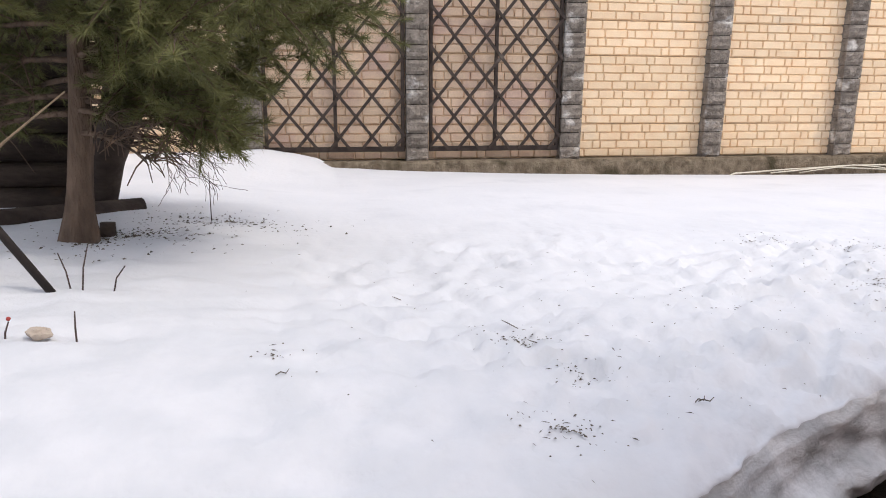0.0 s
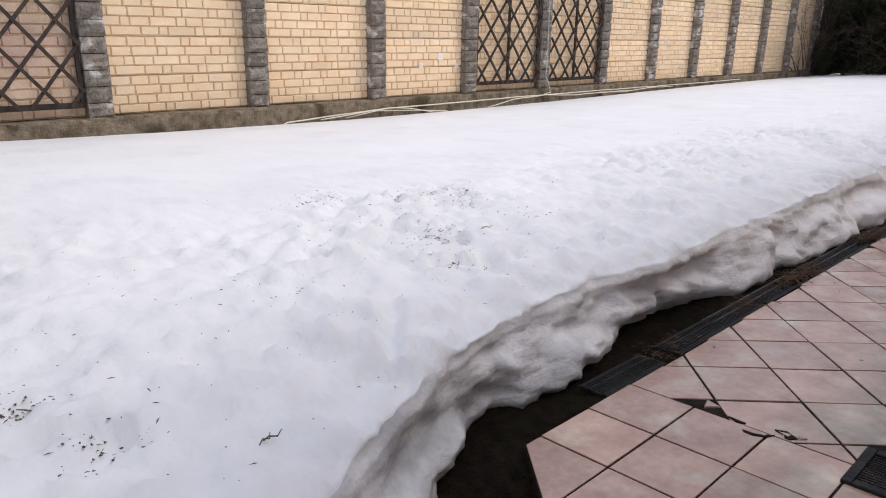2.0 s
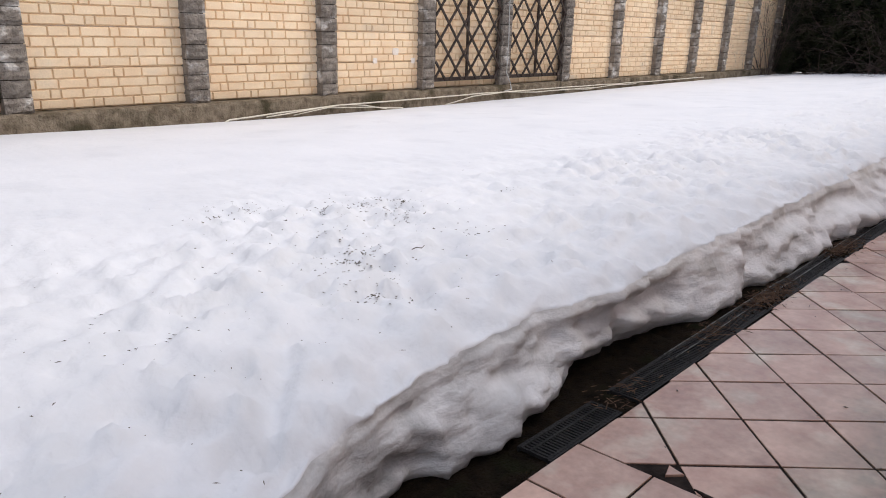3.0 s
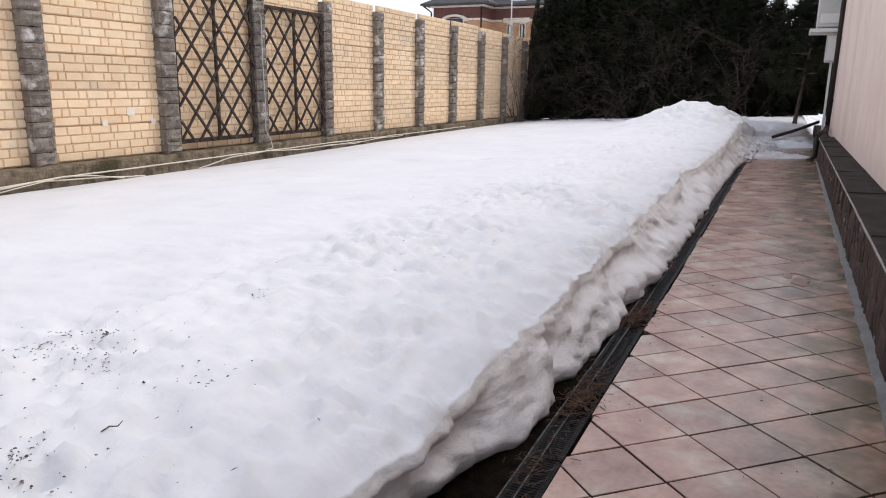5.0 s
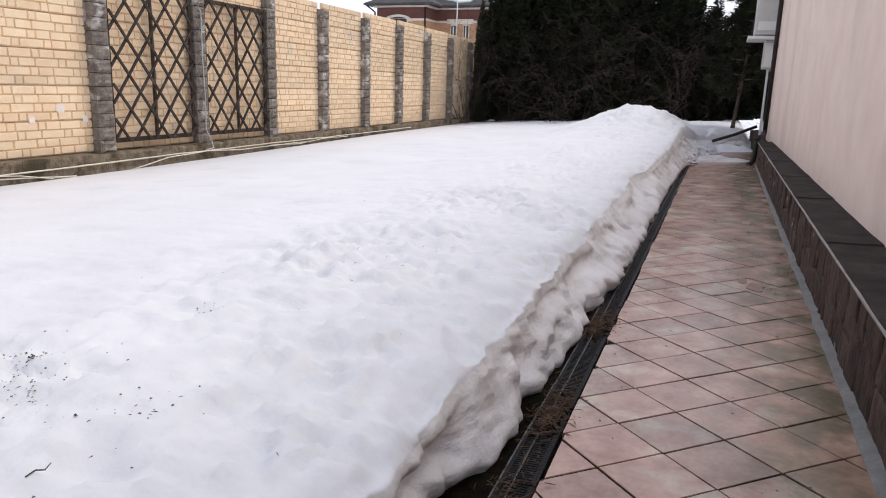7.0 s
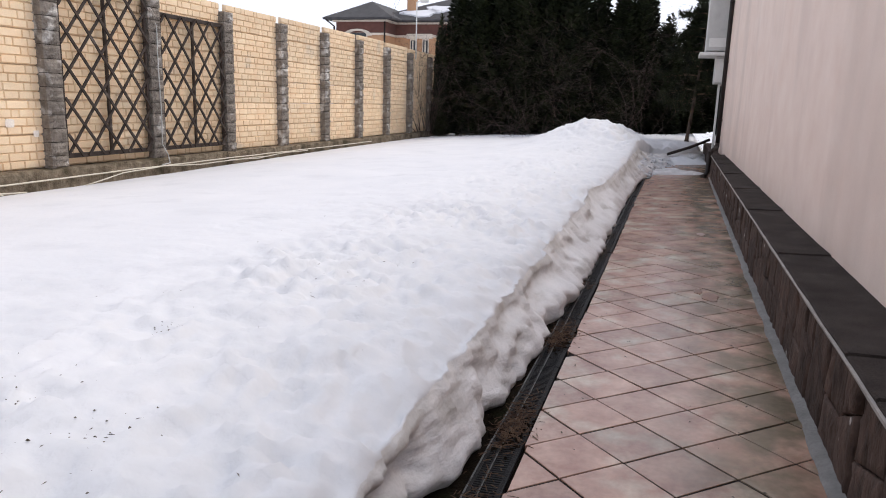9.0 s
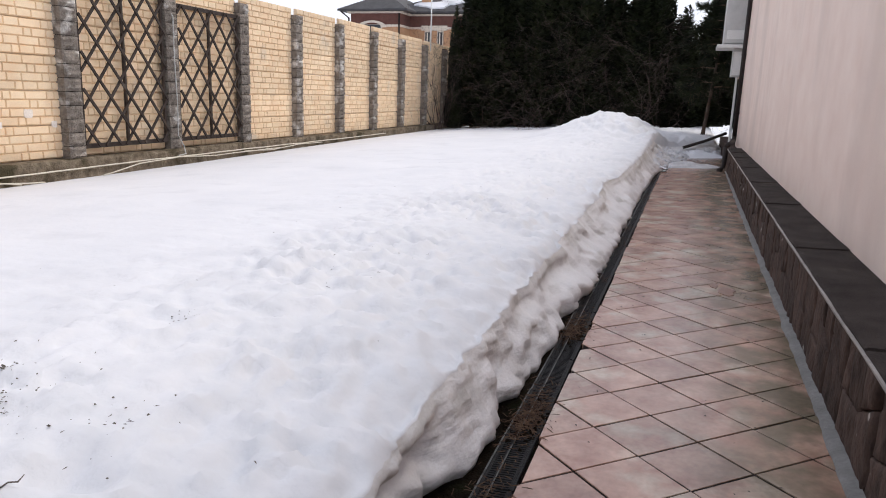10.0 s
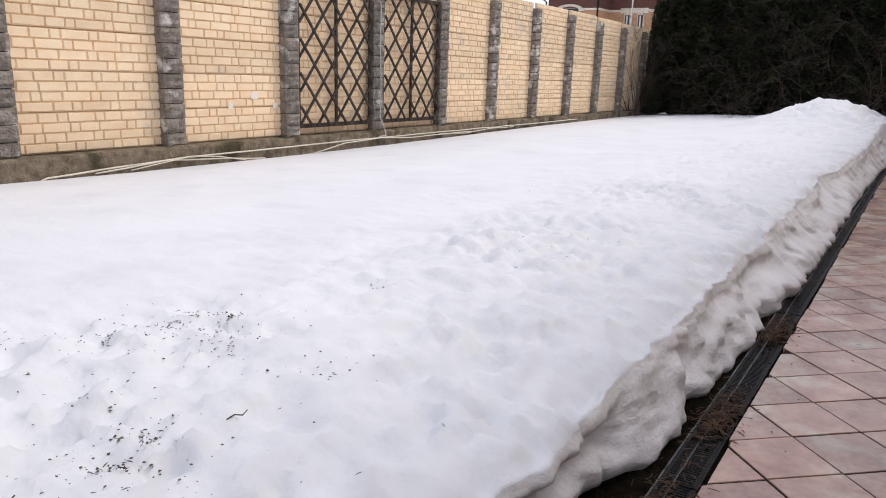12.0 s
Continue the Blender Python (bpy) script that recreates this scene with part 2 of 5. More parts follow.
def slab(poly, z0, z1, chamfer=0.003):
    """A flat piece with softened upper edges."""
    bm = bmesh.new()
    cx, cy = sum(p[0] for p in poly) / len(poly), sum(p[1] for p in poly) / len(poly)

    def ring(s, z):
        return [bm.verts.new((x + (cx - x) * s, y + (cy - y) * s, z)) for x, y in poly]
    size = max(0.02, math.sqrt(abs(area(poly))) / 2)
    a, b, c = ring(0, z0), ring(0, z1 - chamfer), ring(chamfer / size, z1)
    for lo, hi in ((a, b), (b, c)):
        for i in range(len(poly)):
            j = (i + 1) % len(poly)
            bm.faces.new((lo[i], lo[j], hi[j], hi[i]))
    bm.faces.new(c)
    return bm


def interp(x, table):
    xs = [t[0] for t in table]
    return float(np.interp(x, xs, [t[1] for t in table]))


# ---------------------------------------------------------------- snow and ground
EDGE_TOP = [(-12, 3.9), (-6.5, 3.95), (-5.0, 4.0), (-4.3, 4.22), (-3.86, 4.54), (-3.5, 4.70), (-3.23, 4.84), (-2.9, 4.92), (-2.45, 4.99), (-2.1, 4.98), (-1.6, 4.90), (-1.0, 4.92), (0, 4.93), (0.8, 4.95), (2.0, 4.96), (3.0, 5.0), (4.8, 5.0), (6.4, 5.10), (7.5, 4.99), (9.7, 4.92), (11.2, 4.90), (13.5, 4.86), (15.2, 4.84), (16.3, 4.6), (17, 4.0), (17.8, 3.4), (40, 3.35)]
EDGE_LOW = [(-12, 3.9), (-6.5, 3.95), (-5.0, 3.98), (-4.3, 4.1), (-3.9, 4.43), (-3.5, 4.68), (-3.21, 4.84), (-3.07, 4.94), (-2.9, 4.97), (-2.76, 4.90), (-2.53, 4.87), (-2.3, 4.94), (-2.1, 4.94), (-1.82, 5.06), (-1.5, 5.09), (-1.27, 5.05), (-1.05, 5.01), (-0.88, 4.95), (-0.8, 4.89), (-0.5, 4.86), (-0.3, 4.93), (-0.1, 4.95), (0.04, 4.87), (0.12, 4.91), (0.31, 4.84), (0.68, 4.86), (1.15, 4.85), (1.36, 4.91), (1.59, 4.82), (2.33, 4.79), (3.84, 4.78), (6.5, 4.80), (8.8, 4.81), (11.4, 4.76), (13.5, 4.58), (15.2, 4.4), (16.2, 4.1), (17, 3.6), (17.8, 3.3), (40, 3.3)]
EDGE_Z = [(-12, 0.36), (-4, 0.35), (-2, 0.37), (1, 0.38), (5, 0.40), (9, 0.42), (12, 0.5), (14, 0.58), (15.5, 0.42), (16.5, 0.30), (18, 0.34), (22, 0.42), (40, 0.4)]


def fbm(x, y, z, octaves=3):
    s, a = 0.0, 1.0
    for _ in range(octaves):
        s += a * noise.noise((x, y, z))
        x, y, z, a = x * 2.1, y * 2.1, z * 2.1, a * 0.5
    return s


POCKED = ((-1.68, 6.65, 0.42), (-2.35, 6.95, 0.3), (-1.68, 6.28, 0.25), (-2.45, 5.85, 0.3), (-2.55, 5.55, 0.25), (-4.5, 4.9, 0.35), (-4.56, 5.25, 0.2))   # trampled, pitted spots
FENCE_SNOW = [(-8, 0.8), (-0.5, 0.86), (0.3, 0.90), (0.75, 0.83), (1.05, 0.76), (1.25, 0.65), (2.2, 0.585), (3.7, 0.52), (5.5, 0.465), (8.4, 0.41), (11, 0.40), (14, 0.41), (21, 0.475), (28, 0.50), (40, 0.5)]


def snow_height(u, v):
    """Height of the snow's top in the house's axes, away from its cut edge."""
    p = W(u, v)
    h = 0.49 + 0.03 * fbm(p.x * 0.5, p.y * 0.5, 1.0, 2)
    d = v - interp(u, EDGE_TOP)
    h = interp(u, EDGE_Z) + (h - interp(u, EDGE_Z)) * min(1.0, max(0.0, d / 1.1)) ** 0.7
    rough = math.exp(-((v - 5.9) / 1.6) ** 2) * interp(u, [(-4.5, 0.7), (-2.5, 1.0), (9, 1.0), (11, 0.8)]) + 0.10
    patch = rough * (0.45 + 0.9 * max(0.0, 0.5 + fbm(p.x * 0.9, p.y * 0.9, 21.0, 2)))
    h += patch * (0.035 * fbm(p.x * 1.7, p.y * 1.7, 4.0, 3) + 0.040 * fbm(p.x * 4.6, p.y * 4.6, 14.0, 3) + 0.036 * fbm(p.x * 10, p.y * 10, 2.0, 2) - 0.09 * max(0.0, fbm(p.x * 3.6, p.y * 3.6, 9.0, 2) - 0.30))
    h += 0.14 / (1 + math.exp((p.x - 0.6) * 3)) * (1 if p.y > 6 else max(0.0, (p.y - 4.5) / 1.5))
    near = max(0.0, min(1.0, (p.y - fence_y(p.x) + 2.0) / 1.7))
    h += near * near * (interp(p.x, FENCE_SNOW) - h)
    q = p.x - 22.0
    mound = math.exp(-(q / 2.3) ** 2 - ((v - 6.12) / (1.5 if v > 6.12 else 1.05)) ** 2)
    h += 0.62 * mound + 0.08 * mound * fbm(p.x * 2.5, p.y * 2.5, 3.0, 4)
    spill = min(1.0, max(0.0, (u - 12.0) / 1.5)) * min(1.0, max(0.0, (18.0 - u) / 1.5)) * math.exp(-((v - 4.6) / 1.2) ** 2)
    h += spill * (0.30 * abs(fbm(p.x * 1.5, p.y * 1.5, 31.0, 4)) - 0.06)
    h += patch * 0.016 * fbm(p.x * 19, p.y * 19, 6.0, 2)
    h += 0.08 * max(0.0, min(1.0, (p.x - 12) / 12)) * (1 - near)
    for cu, cv, reach in POCKED:
        q = ((u - cu) ** 2 + (v - cv) ** 2) / reach ** 2
        if q < 5:
            h += math.exp(-q) * (0.030 * fbm(p.x * 13, p.y * 13, 41.0, 3) - 0.09 * max(0.0, fbm(p.x * 8, p.y * 8, 45.0, 2) - 0.15))
    return h


def snow_cover():
    us = list(np.arange(-11, -5.5, 0.15)) + list(np.arange(-5.5, 4, 0.035)) + list(np.arange(4, 19, 0.07)) + list(np.arange(19, 22, 0.15)) + list(np.arange(22, 40, 0.5))
    ts = list(np.arange(0.02, 2.4, 0.04)) + list(np.arange(2.4, 4, 0.08)) + list(np.arange(4, 9.5, 0.2)) + [9.5, 10.5]
    wall_rows = 40
    verts, faces = [], []
    for u in us:
        ve, vl, ze = interp(u, EDGE_TOP), interp(u, EDGE_LOW), interp(u, EDGE_Z)
        ve += 0.03 + 0.035 * fbm(u * 1.3, 0, 2, 3) + 0.026 * fbm(u * 6, 0, 5, 3) + 0.012 * fbm(u * 19, 0, 5, 2)
        vl += 0.030 * fbm(u * 4.5, 5, 2, 2) - 0.030 * max(0.0, fbm(u * 13, 8, 2, 2))
        soft = interp(u, [(-2.4, 0.045), (-0.6, 0.0)])
        tall = ze + 0.035 - 0.4 * soft
        for i in range(wall_rows):
            s = i / (wall_rows - 1)
            z = -0.06 + tall * s ** 0.9
            coarse = interp(u, [(-1.8, 1.6), (-0.4, 0.9)])
            slant = u + 0.35 * s + 0.10 * fbm(u * 1.3, s * 2, 11.0, 2)   # melt flutes run aslant down the face
            swell = math.sin(math.pi * min(1.0, s * 0.92 + 0.06))
            v = vl + (ve - vl) * (s * s * (3 - 2 * s))
            v += 0.038 * math.exp(-((s - 0.72 + 0.12 * fbm(u * 1.1, 3, 1, 2)) / 0.22) ** 2)   # hollow under the lip
            v -= 0.034 * math.exp(-((s - 0.30 + 0.15 * fbm(u * 0.9, 7, 1, 2)) / 0.20) ** 2) * (0.7 + fbm(u * 1.7, 1, 9, 2))   # belly
            v -= 0.065 * (abs(fbm(slant * 2.6, s * 1.1, 7.0, 2)) - 0.22) * swell
            v -= 0.030 * coarse * fbm(slant * 6.0, s * 2.6, 17.0, 2) * swell * (1.2 - s)
            v -= 0.015 * coarse * fbm(slant * 13, s * 6, 27.0, 3) * (1.1 - 0.6 * s)
            v -= 0.020 * math.sin(10 * s + 4.5 * fbm(u * 0.9, 2, 3, 2)) * swell   # thaw layers
            v -= 0.10 * min(1.0, max(0.0, (u - 11.5) / 2)) * fbm(u * 2.6, s * 3.0, 17.0, 4) * swell
            v += 0.035 * max(0.0, 1 - s / 0.12)   # undercut at the soil
            v += 0.040 * max(0.0, s - 0.86) / 0.14
            verts.append(tuple(W(u, v, z)))
        far = (fence_y(6 + u) + 0.02 - u * math.sin(radians(-2.1))) / math.cos(radians(-2.1))
        for q in ts:
            v = ve + 0.05 + q * (far - ve - 0.05) / 10.5 if q > 4 else ve + 0.05 + q * (1 + (far - ve - 10.55) / 10.5)
            round_off = (0.05 + 0.4 * soft) * math.exp(-q / (0.09 + soft))
            verts.append(tuple(W(u, v, snow_height(u, v) - round_off)))
    rows = wall_rows + len(ts)
    for i in range(len(us) - 1):
        for j in range(rows - 1):
            a = i * rows + j
            faces.append((a, a + rows, a + rows + 1, a + 1))
    me = bpy.data.meshes.new("snow_cover")
    me.from_pydata(verts, [], faces)
    me.materials.append(SNOW)
    me.materials.append(OLD_SNOW)
    idx = [1 if f % (rows - 1) < wall_rows - 2 else 0 for f in range(len(faces))]
    me.polygons.foreach_set("material_index", idx)
    me.polygons.foreach_set("use_smooth", [True] * len(faces))
    ob = new("snow_cover", me)
    return tagged(ob, "thick melting snow with a dirty scalloped cut edge", "snow", kind="structure")


snow_cover()

bm = bmesh.new()
bmesh.ops.create_grid(bm, x_segments=60, y_segments=120, size=300)
for vert in bm.verts:
    vert.co.z = -0.20 - math.tan(radians(2.55)) * max(-10.0, min(20.0, vert.co.y))
tagged(part("ground", bm, SNOW), "snow covered ground round the houses", "ground", kind="structure")

bm = bmesh.new()
nu, nv = 420, 14
grid = [[bm.verts.new(W(-9 + 26.5 * i / nu, 2.0 + 3.6 * j / nv if j < 3 else 4.4 + 0.09 * (j - 3), 0)) for j in range(nv + 1)] for i in range(nu + 1)]
for row in grid:
    for j, vert in enumerate(row):
        vert.co.z = (-0.030 if j > 5 else -0.055) + 0.018 * fbm(vert.co.x * 6, vert.co.y * 6, 3.0, 3)
for i in range(nu):
    for j in range(nv):
        bm.faces.new((grid[i][j], grid[i + 1][j], grid[i + 1][j + 1], grid[i][j + 1]))
tagged(part("soil_strip", bm, SOIL, smooth=True), "wet dark soil strip between snow and paving", "soil", kind="structure")

# ---------------------------------------------------------------- fence
PITCH, FENCE_X, FENCE_Y, FENCE_Z = 2.284, 0.0, 0.02, 0.70
PANEL_H, BLOCK_H, PILLAR_W = 0.495, 0.206, 0.31
FIRST, LAST = -4, 13
fence = thing("fence", "tall cream brick-pattern concrete fence with grey stone pillars", "fence", FM.copy(), kind="structure")
bm = bmesh.new()
x0, x1 = FENCE_X + PITCH * (FIRST - 1) - 1, FENCE_X + PITCH * (LAST - 1) + 1
n = 620
prof = [(-0.13, -0.1), (-0.135, 0.42), (-0.12, 0.665), (-0.09, 0.698), (0.2, 0.70), (0.38, 0.70), (0.38, -0.1)]
rings = []
for i in range(n + 1):
    x = x0 + (x1 - x0) * i / n
    rings.append([bm.verts.new((x, y + (0.04 * fbm(x * 4, y, z * 7, 4) if k < 4 else 0), z + (0.022 * fbm(x * 3.4, 5 + k, 1, 3) if k in (2, 3) else 0))) for k, (y, z) in enumerate(prof)])
for a, b in zip(rings, rings[1:]):
    for j in range(len(prof) - 1):
        bm.faces.new((a[j], b[j], b[j + 1], a[j + 1]))
part("foundation", bm, CONCRETE, fence, "rough stained concrete footing")


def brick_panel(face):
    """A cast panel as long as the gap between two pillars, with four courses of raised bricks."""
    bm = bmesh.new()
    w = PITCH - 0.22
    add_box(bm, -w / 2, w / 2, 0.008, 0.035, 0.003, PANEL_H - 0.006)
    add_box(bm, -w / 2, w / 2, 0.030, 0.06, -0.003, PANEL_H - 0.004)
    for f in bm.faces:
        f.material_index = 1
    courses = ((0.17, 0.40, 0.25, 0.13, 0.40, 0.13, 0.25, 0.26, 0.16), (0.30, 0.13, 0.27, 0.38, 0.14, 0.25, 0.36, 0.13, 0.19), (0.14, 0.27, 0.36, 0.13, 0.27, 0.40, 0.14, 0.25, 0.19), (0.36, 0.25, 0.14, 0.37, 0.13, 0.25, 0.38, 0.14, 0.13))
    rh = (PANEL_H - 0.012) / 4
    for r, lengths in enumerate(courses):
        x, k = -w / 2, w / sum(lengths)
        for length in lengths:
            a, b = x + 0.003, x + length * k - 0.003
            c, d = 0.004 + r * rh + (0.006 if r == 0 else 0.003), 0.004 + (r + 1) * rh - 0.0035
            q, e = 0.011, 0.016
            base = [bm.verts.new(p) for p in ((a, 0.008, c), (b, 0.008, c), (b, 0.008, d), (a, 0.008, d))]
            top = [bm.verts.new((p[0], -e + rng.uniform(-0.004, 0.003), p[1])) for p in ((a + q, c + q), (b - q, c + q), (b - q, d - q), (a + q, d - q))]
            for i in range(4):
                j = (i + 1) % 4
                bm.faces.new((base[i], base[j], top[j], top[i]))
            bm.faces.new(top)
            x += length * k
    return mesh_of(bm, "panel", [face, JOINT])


def stone_block(seed):
    """A split-faced pillar block."""
    r = random.Random(seed)
    bm = bmesh.new()
    w, h, n = PILLAR_W / 2, BLOCK_H - 0.012, 5
    front = []
    for i in range(n + 1):
        row = []
        for j in range(n):
            edge = i in (0, n) or j in (0, n - 1)
            row.append(bm.verts.new((-w + 2 * w * i / n, -0.155 if edge else -0.188 + r.uniform(-0.024, 0.02), h * j / (n - 1))))
        front.append(row)
    for i in range(n):
        for j in range(n - 1):
            bm.faces.new((front[i][j], front[i + 1][j], front[i + 1][j + 1], front[i][j + 1]))
    back = [bm.verts.new(p) for p in ((-w, 0.15, 0), (w, 0.15, 0), (w, 0.15, h), (-w, 0.15, h))]
    for s, (lo, hi) in ((0, (back[0], back[3])), (n, (back[1], back[2]))):
        col = front[s]
        seq = [lo] + col + [hi]
        bm.faces.new(seq if s == 0 else list(reversed(seq)))
    bm.faces.new([back[0], back[1]] + [front[i][0] for i in range(n, -1, -1)])
    bm.faces.new([back[3]] + [front[i][n - 1] for i in range(n + 1)] + [back[2]])
    return mesh_of(bm, "block", STONE)


CORE = mesh_of(box(-PILLAR_W / 2 + 0.015, PILLAR_W / 2 - 0.015, -0.135, 0.14, -0.02, 2.82), "mortar_core", MORTAR)
PANEL, DARK_PANEL = brick_panel(BRICK), brick_panel(DARK_BRICK)
BLOCKS = [stone_block(s) for s in range(5)]
for i in range(FIRST, LAST + 1):
    x = FENCE_X + PITCH * (i - 1)
    lift = interp(x, [(0, 0.0), (12, 0.0), (18, 0.05), (23, -0.02), (35, -0.05)])
    pillar = new("pillar")
    pillar.parent = fence
    pillar.matrix_basis = Matrix.Translation((x, FENCE_Y + 0.15, FENCE_Z - 0.02))
    count = 14
    part("mortar_core", CORE, None, pillar)
    for k in range(count):
        part("block", BLOCKS[(k * 3 + i * 2) % 5], None, pillar, m=Matrix.Translation((rng.uniform(-0.004, 0.004), rng.uniform(-0.006, 0.006), k * (2.83 + lift) / count)) @ Matrix.Rotation(rng.uniform(-0.012, 0.012), 4, "Z"))
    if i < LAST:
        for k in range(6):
            part("panel", DARK_PANEL if i in (-1, 0) else PANEL, None, fence, "darker panel behind the trellis" if i in (-1, 0) else "", m=Matrix.Translation((x + PITCH / 2, FENCE_Y + 0.15 + rng.uniform(-0.003, 0.003), FENCE_Z + 0.005 + k * PANEL_H + lift * k / 6)))


def trellis(x_left, top):
    """A dark wooden trellis between two pillars."""
    w, bottom = PITCH - PILLAR_W - 0.05, FENCE_Z + 0.13
    h = top - bottom
    t = thing("trellis", "dark stained wooden diagonal trellis on the fence", "trellis", FM @ Matrix.Translation((x_left + PITCH / 2, FENCE_Y + 0.035, bottom)), "trellises on the fence")
    for px in (-w / 2 + 0.02, 0, w / 2 - 0.02):
        part("post", box(px - 0.024, px + 0.024, 0.0, 0.045, 0, h, 0.004), LATTICE, t)
    for pz in (0.03, h - 0.03):
        part("rail", box(-w / 2, w / 2, -0.004, 0.049, pz - 0.035, pz + 0.035, 0.004), LATTICE, t)
    slope, step = 1.22, 0.548
    for direction in (1, -1):
        y = -0.026 if direction > 0 else -0.048
        k0 = -slope * w / 2
        c = k0 + (0.22 if direction > 0 else 0.36)
        while c < h + slope * w / 2:
            ends = []
            for zx in (-w / 2, w / 2):
                ends.append((zx, c + direction * slope * zx))
            (xa, za), (xb, zb) = ends
            lo, hi = 0.0, 1.0
            for lim, sign in ((0.02, 1), (h - 0.02, -1)):
                fa, fb = sign * (za - lim), sign * (zb - lim)
                if fa < 0 and fb < 0:
                    lo, hi = 1, 0
                elif fa < 0:
                    lo = max(lo, fa / (fa - fb))
                elif fb < 0:
                    hi = min(hi, fa / (fa - fb))
            if hi - lo > 0.06:
                pa = Vector((xa + (xb - xa) * lo, y, za + (zb - za) * lo))
                pb = Vector((xa + (xb - xa) * hi, y, za + (zb - za) * hi))
                d = pb - pa
                m = Matrix.Translation((pa + pb) / 2) @ Matrix.Rotation(-math.atan2(d.z, d.x) + rng.uniform(-0.008, 0.008), 4, "Y")
                part("slat", box(-d.length / 2, d.length / 2, -0.012, 0.012, -0.020, 0.020), LATTICE, t, m=m)
            c += step
    return t


for index, top in ((-1, 3.4), (0, 3.4), (4, 3.50), (5, 3.25)):
    trellis(FENCE_X + PITCH * (index - 1), top)

# ---------------------------------------------------------------- paving
TILE_A, TILE_B = (0.2195, 0.2125), (0.2075, -0.2385)
ORIGIN = (-0.673, 4.470)
V_LOW, V_HIGH, U_TURN, U_END = 3.2, 4.66, -2.345, 16.9
pavement = thing("pavement", "pinkish clay tile paving with dark joints", "paving", kind="structure")
part("bedding", slab([(-9, 1.0), (U_END, 1.0), (U_END, 4.65), (-3.06, 4.65), (-3.36, 4.30), (-4.62, 3.59), (-9, 3.52)], -0.06, -0.005, 0.002), MORTAR, pavement, m=HM.copy())
tile_polys = []


def lattice(i, j):
    """A corner of the diagonal tile field; its joints widen towards the square field."""
    i, j = i - 0.07 * max(0.0, -2 - i), j - 0.1 * max(0.0, -2 - j)
    return ORIGIN[0] + i * TILE_A[0] + j * TILE_B[0], ORIGIN[1] + i * TILE_A[1] + j * TILE_B[1]


for i in range(-14, 45):
    for j in range(-14, 45):
        corners = [lattice(i + a, j + b) for a, b in ((0.016, 0.016), (0.016, 0.984), (0.984, 0.984), (0.984, 0.016))]
        tile_polys.append((corners, U_TURN + 0.004, U_END, V_LOW, V_HIGH + rng.uniform(-0.012, 0.004)))
for i in range(17):
    for j in range(12):
        a, b = U_TURN - 0.308 * (i + 1), 4.662 - 0.302 * (j + 1)
        tile_polys.append(([(a + 0.004, b + 0.004), (a + 0.304, b + 0.004), (a + 0.304, b + 0.298), (a + 0.004, b + 0.298)], -9, U_TURN - 0.003, 0.9, V_HIGH + 0.01))
full, far_tiles = {}, []


def edge_of(corners):
    """The ragged border of the paving towards the snow, as a half-plane."""
    cu = sum(q[0] for q in corners) / 4
    for limit, (ua, va), (ub, vb) in ((-3.32, (-3.32, 4.34), (-3.02, 4.69)), (-4.6, (-4.6, 3.62), (-3.32, 4.34)), (-99, (-9, 3.55), (-4.6, 3.62))):
        if cu > limit:
            nx, ny = -(vb - va), ub - ua
            return nx, ny, nx * ua + ny * va


for corners, ua, ub, va, vb in tile_polys:
    p = corners
    for nx, ny, c in ((1, 0, ub), (-1, 0, -ua), (0, 1, vb), (0, -1, -va), edge_of(corners)):
        p = clip(p, nx, ny, c) if len(p) > 2 else p
    if len(p) < 3 or abs(area(p)) < 0.0025:
        continue
    cu, cv = sum(q[0] for q in p) / len(p), sum(q[1] for q in p) / len(p)
    if -2.49 < cu < -2.15 and 3.475 < cv < 3.80:   # cut round the square drain
        p = clip(p, 0, -1, -3.770)
        if len(p) < 3 or abs(area(p)) < 0.0015:
            continue
        cu, cv = sum(q[0] for q in p) / len(p), sum(q[1] for q in p) / len(p)
    if math.hypot(cu - (-2.282), cv - 4.326) < 0.05:   # a corner piece is missing
        continue
    if cu > 9.0:
        far_tiles.append(p if area(p) > 0 else list(reversed(p)))
        continue
    flat = [(q[0] - cu, q[1] - cv) for q in p]
    if area(flat) < 0:
        flat.reverse()
    key = tuple(round(x, 3) for q in flat for x in q)
    if key not in full:
        full[key] = mesh_of(slab(flat, -0.03, 0.0, 0.0016), "tile", TILE)
    tip = 0.012
    part("tile", full[key], None, pavement, m=HM @ Matrix.Translation((cu, cv, rng.uniform(-0.002, 0.001))) @ Matrix.Rotation(rng.uniform(-tip, tip) * 0.5, 4, "X") @ Matrix.Rotation(rng.uniform(-tip, tip) * 0.5, 4, "Y"))

bm = bmesh.new()
for p in far_tiles:
    lo, hi = [bm.verts.new(W(q[0], q[1], -0.03)) for q in p], [bm.verts.new(W(q[0], q[1], 0.0)) for q in p]
    bm.faces.new(hi)
    for i in range(len(p)):
        bm.faces.new((lo[i], lo[(i + 1) % len(p)], hi[(i + 1) % len(p)], hi[i]))
part("tile_field", bm, TILE, pavement)["kind"] = "stuff"

# ---------------------------------------------------------------- house
house = thing("house", "pink stucco house with a dark stone plinth", "house", HM.copy(), kind="structure")
HOUSE_START, HOUSE_END, EAVE, PLINTH_END = -2.25, 15.0, 4.3, 12.75
WALL_V = 3.07


def plinth_v(u):
    return 3.41 - 0.004 * u


def wall_v(u):
    return 3.095 + 0.001 * u


def ledge_z(u):
    return 0.507 - 0.0005 * u


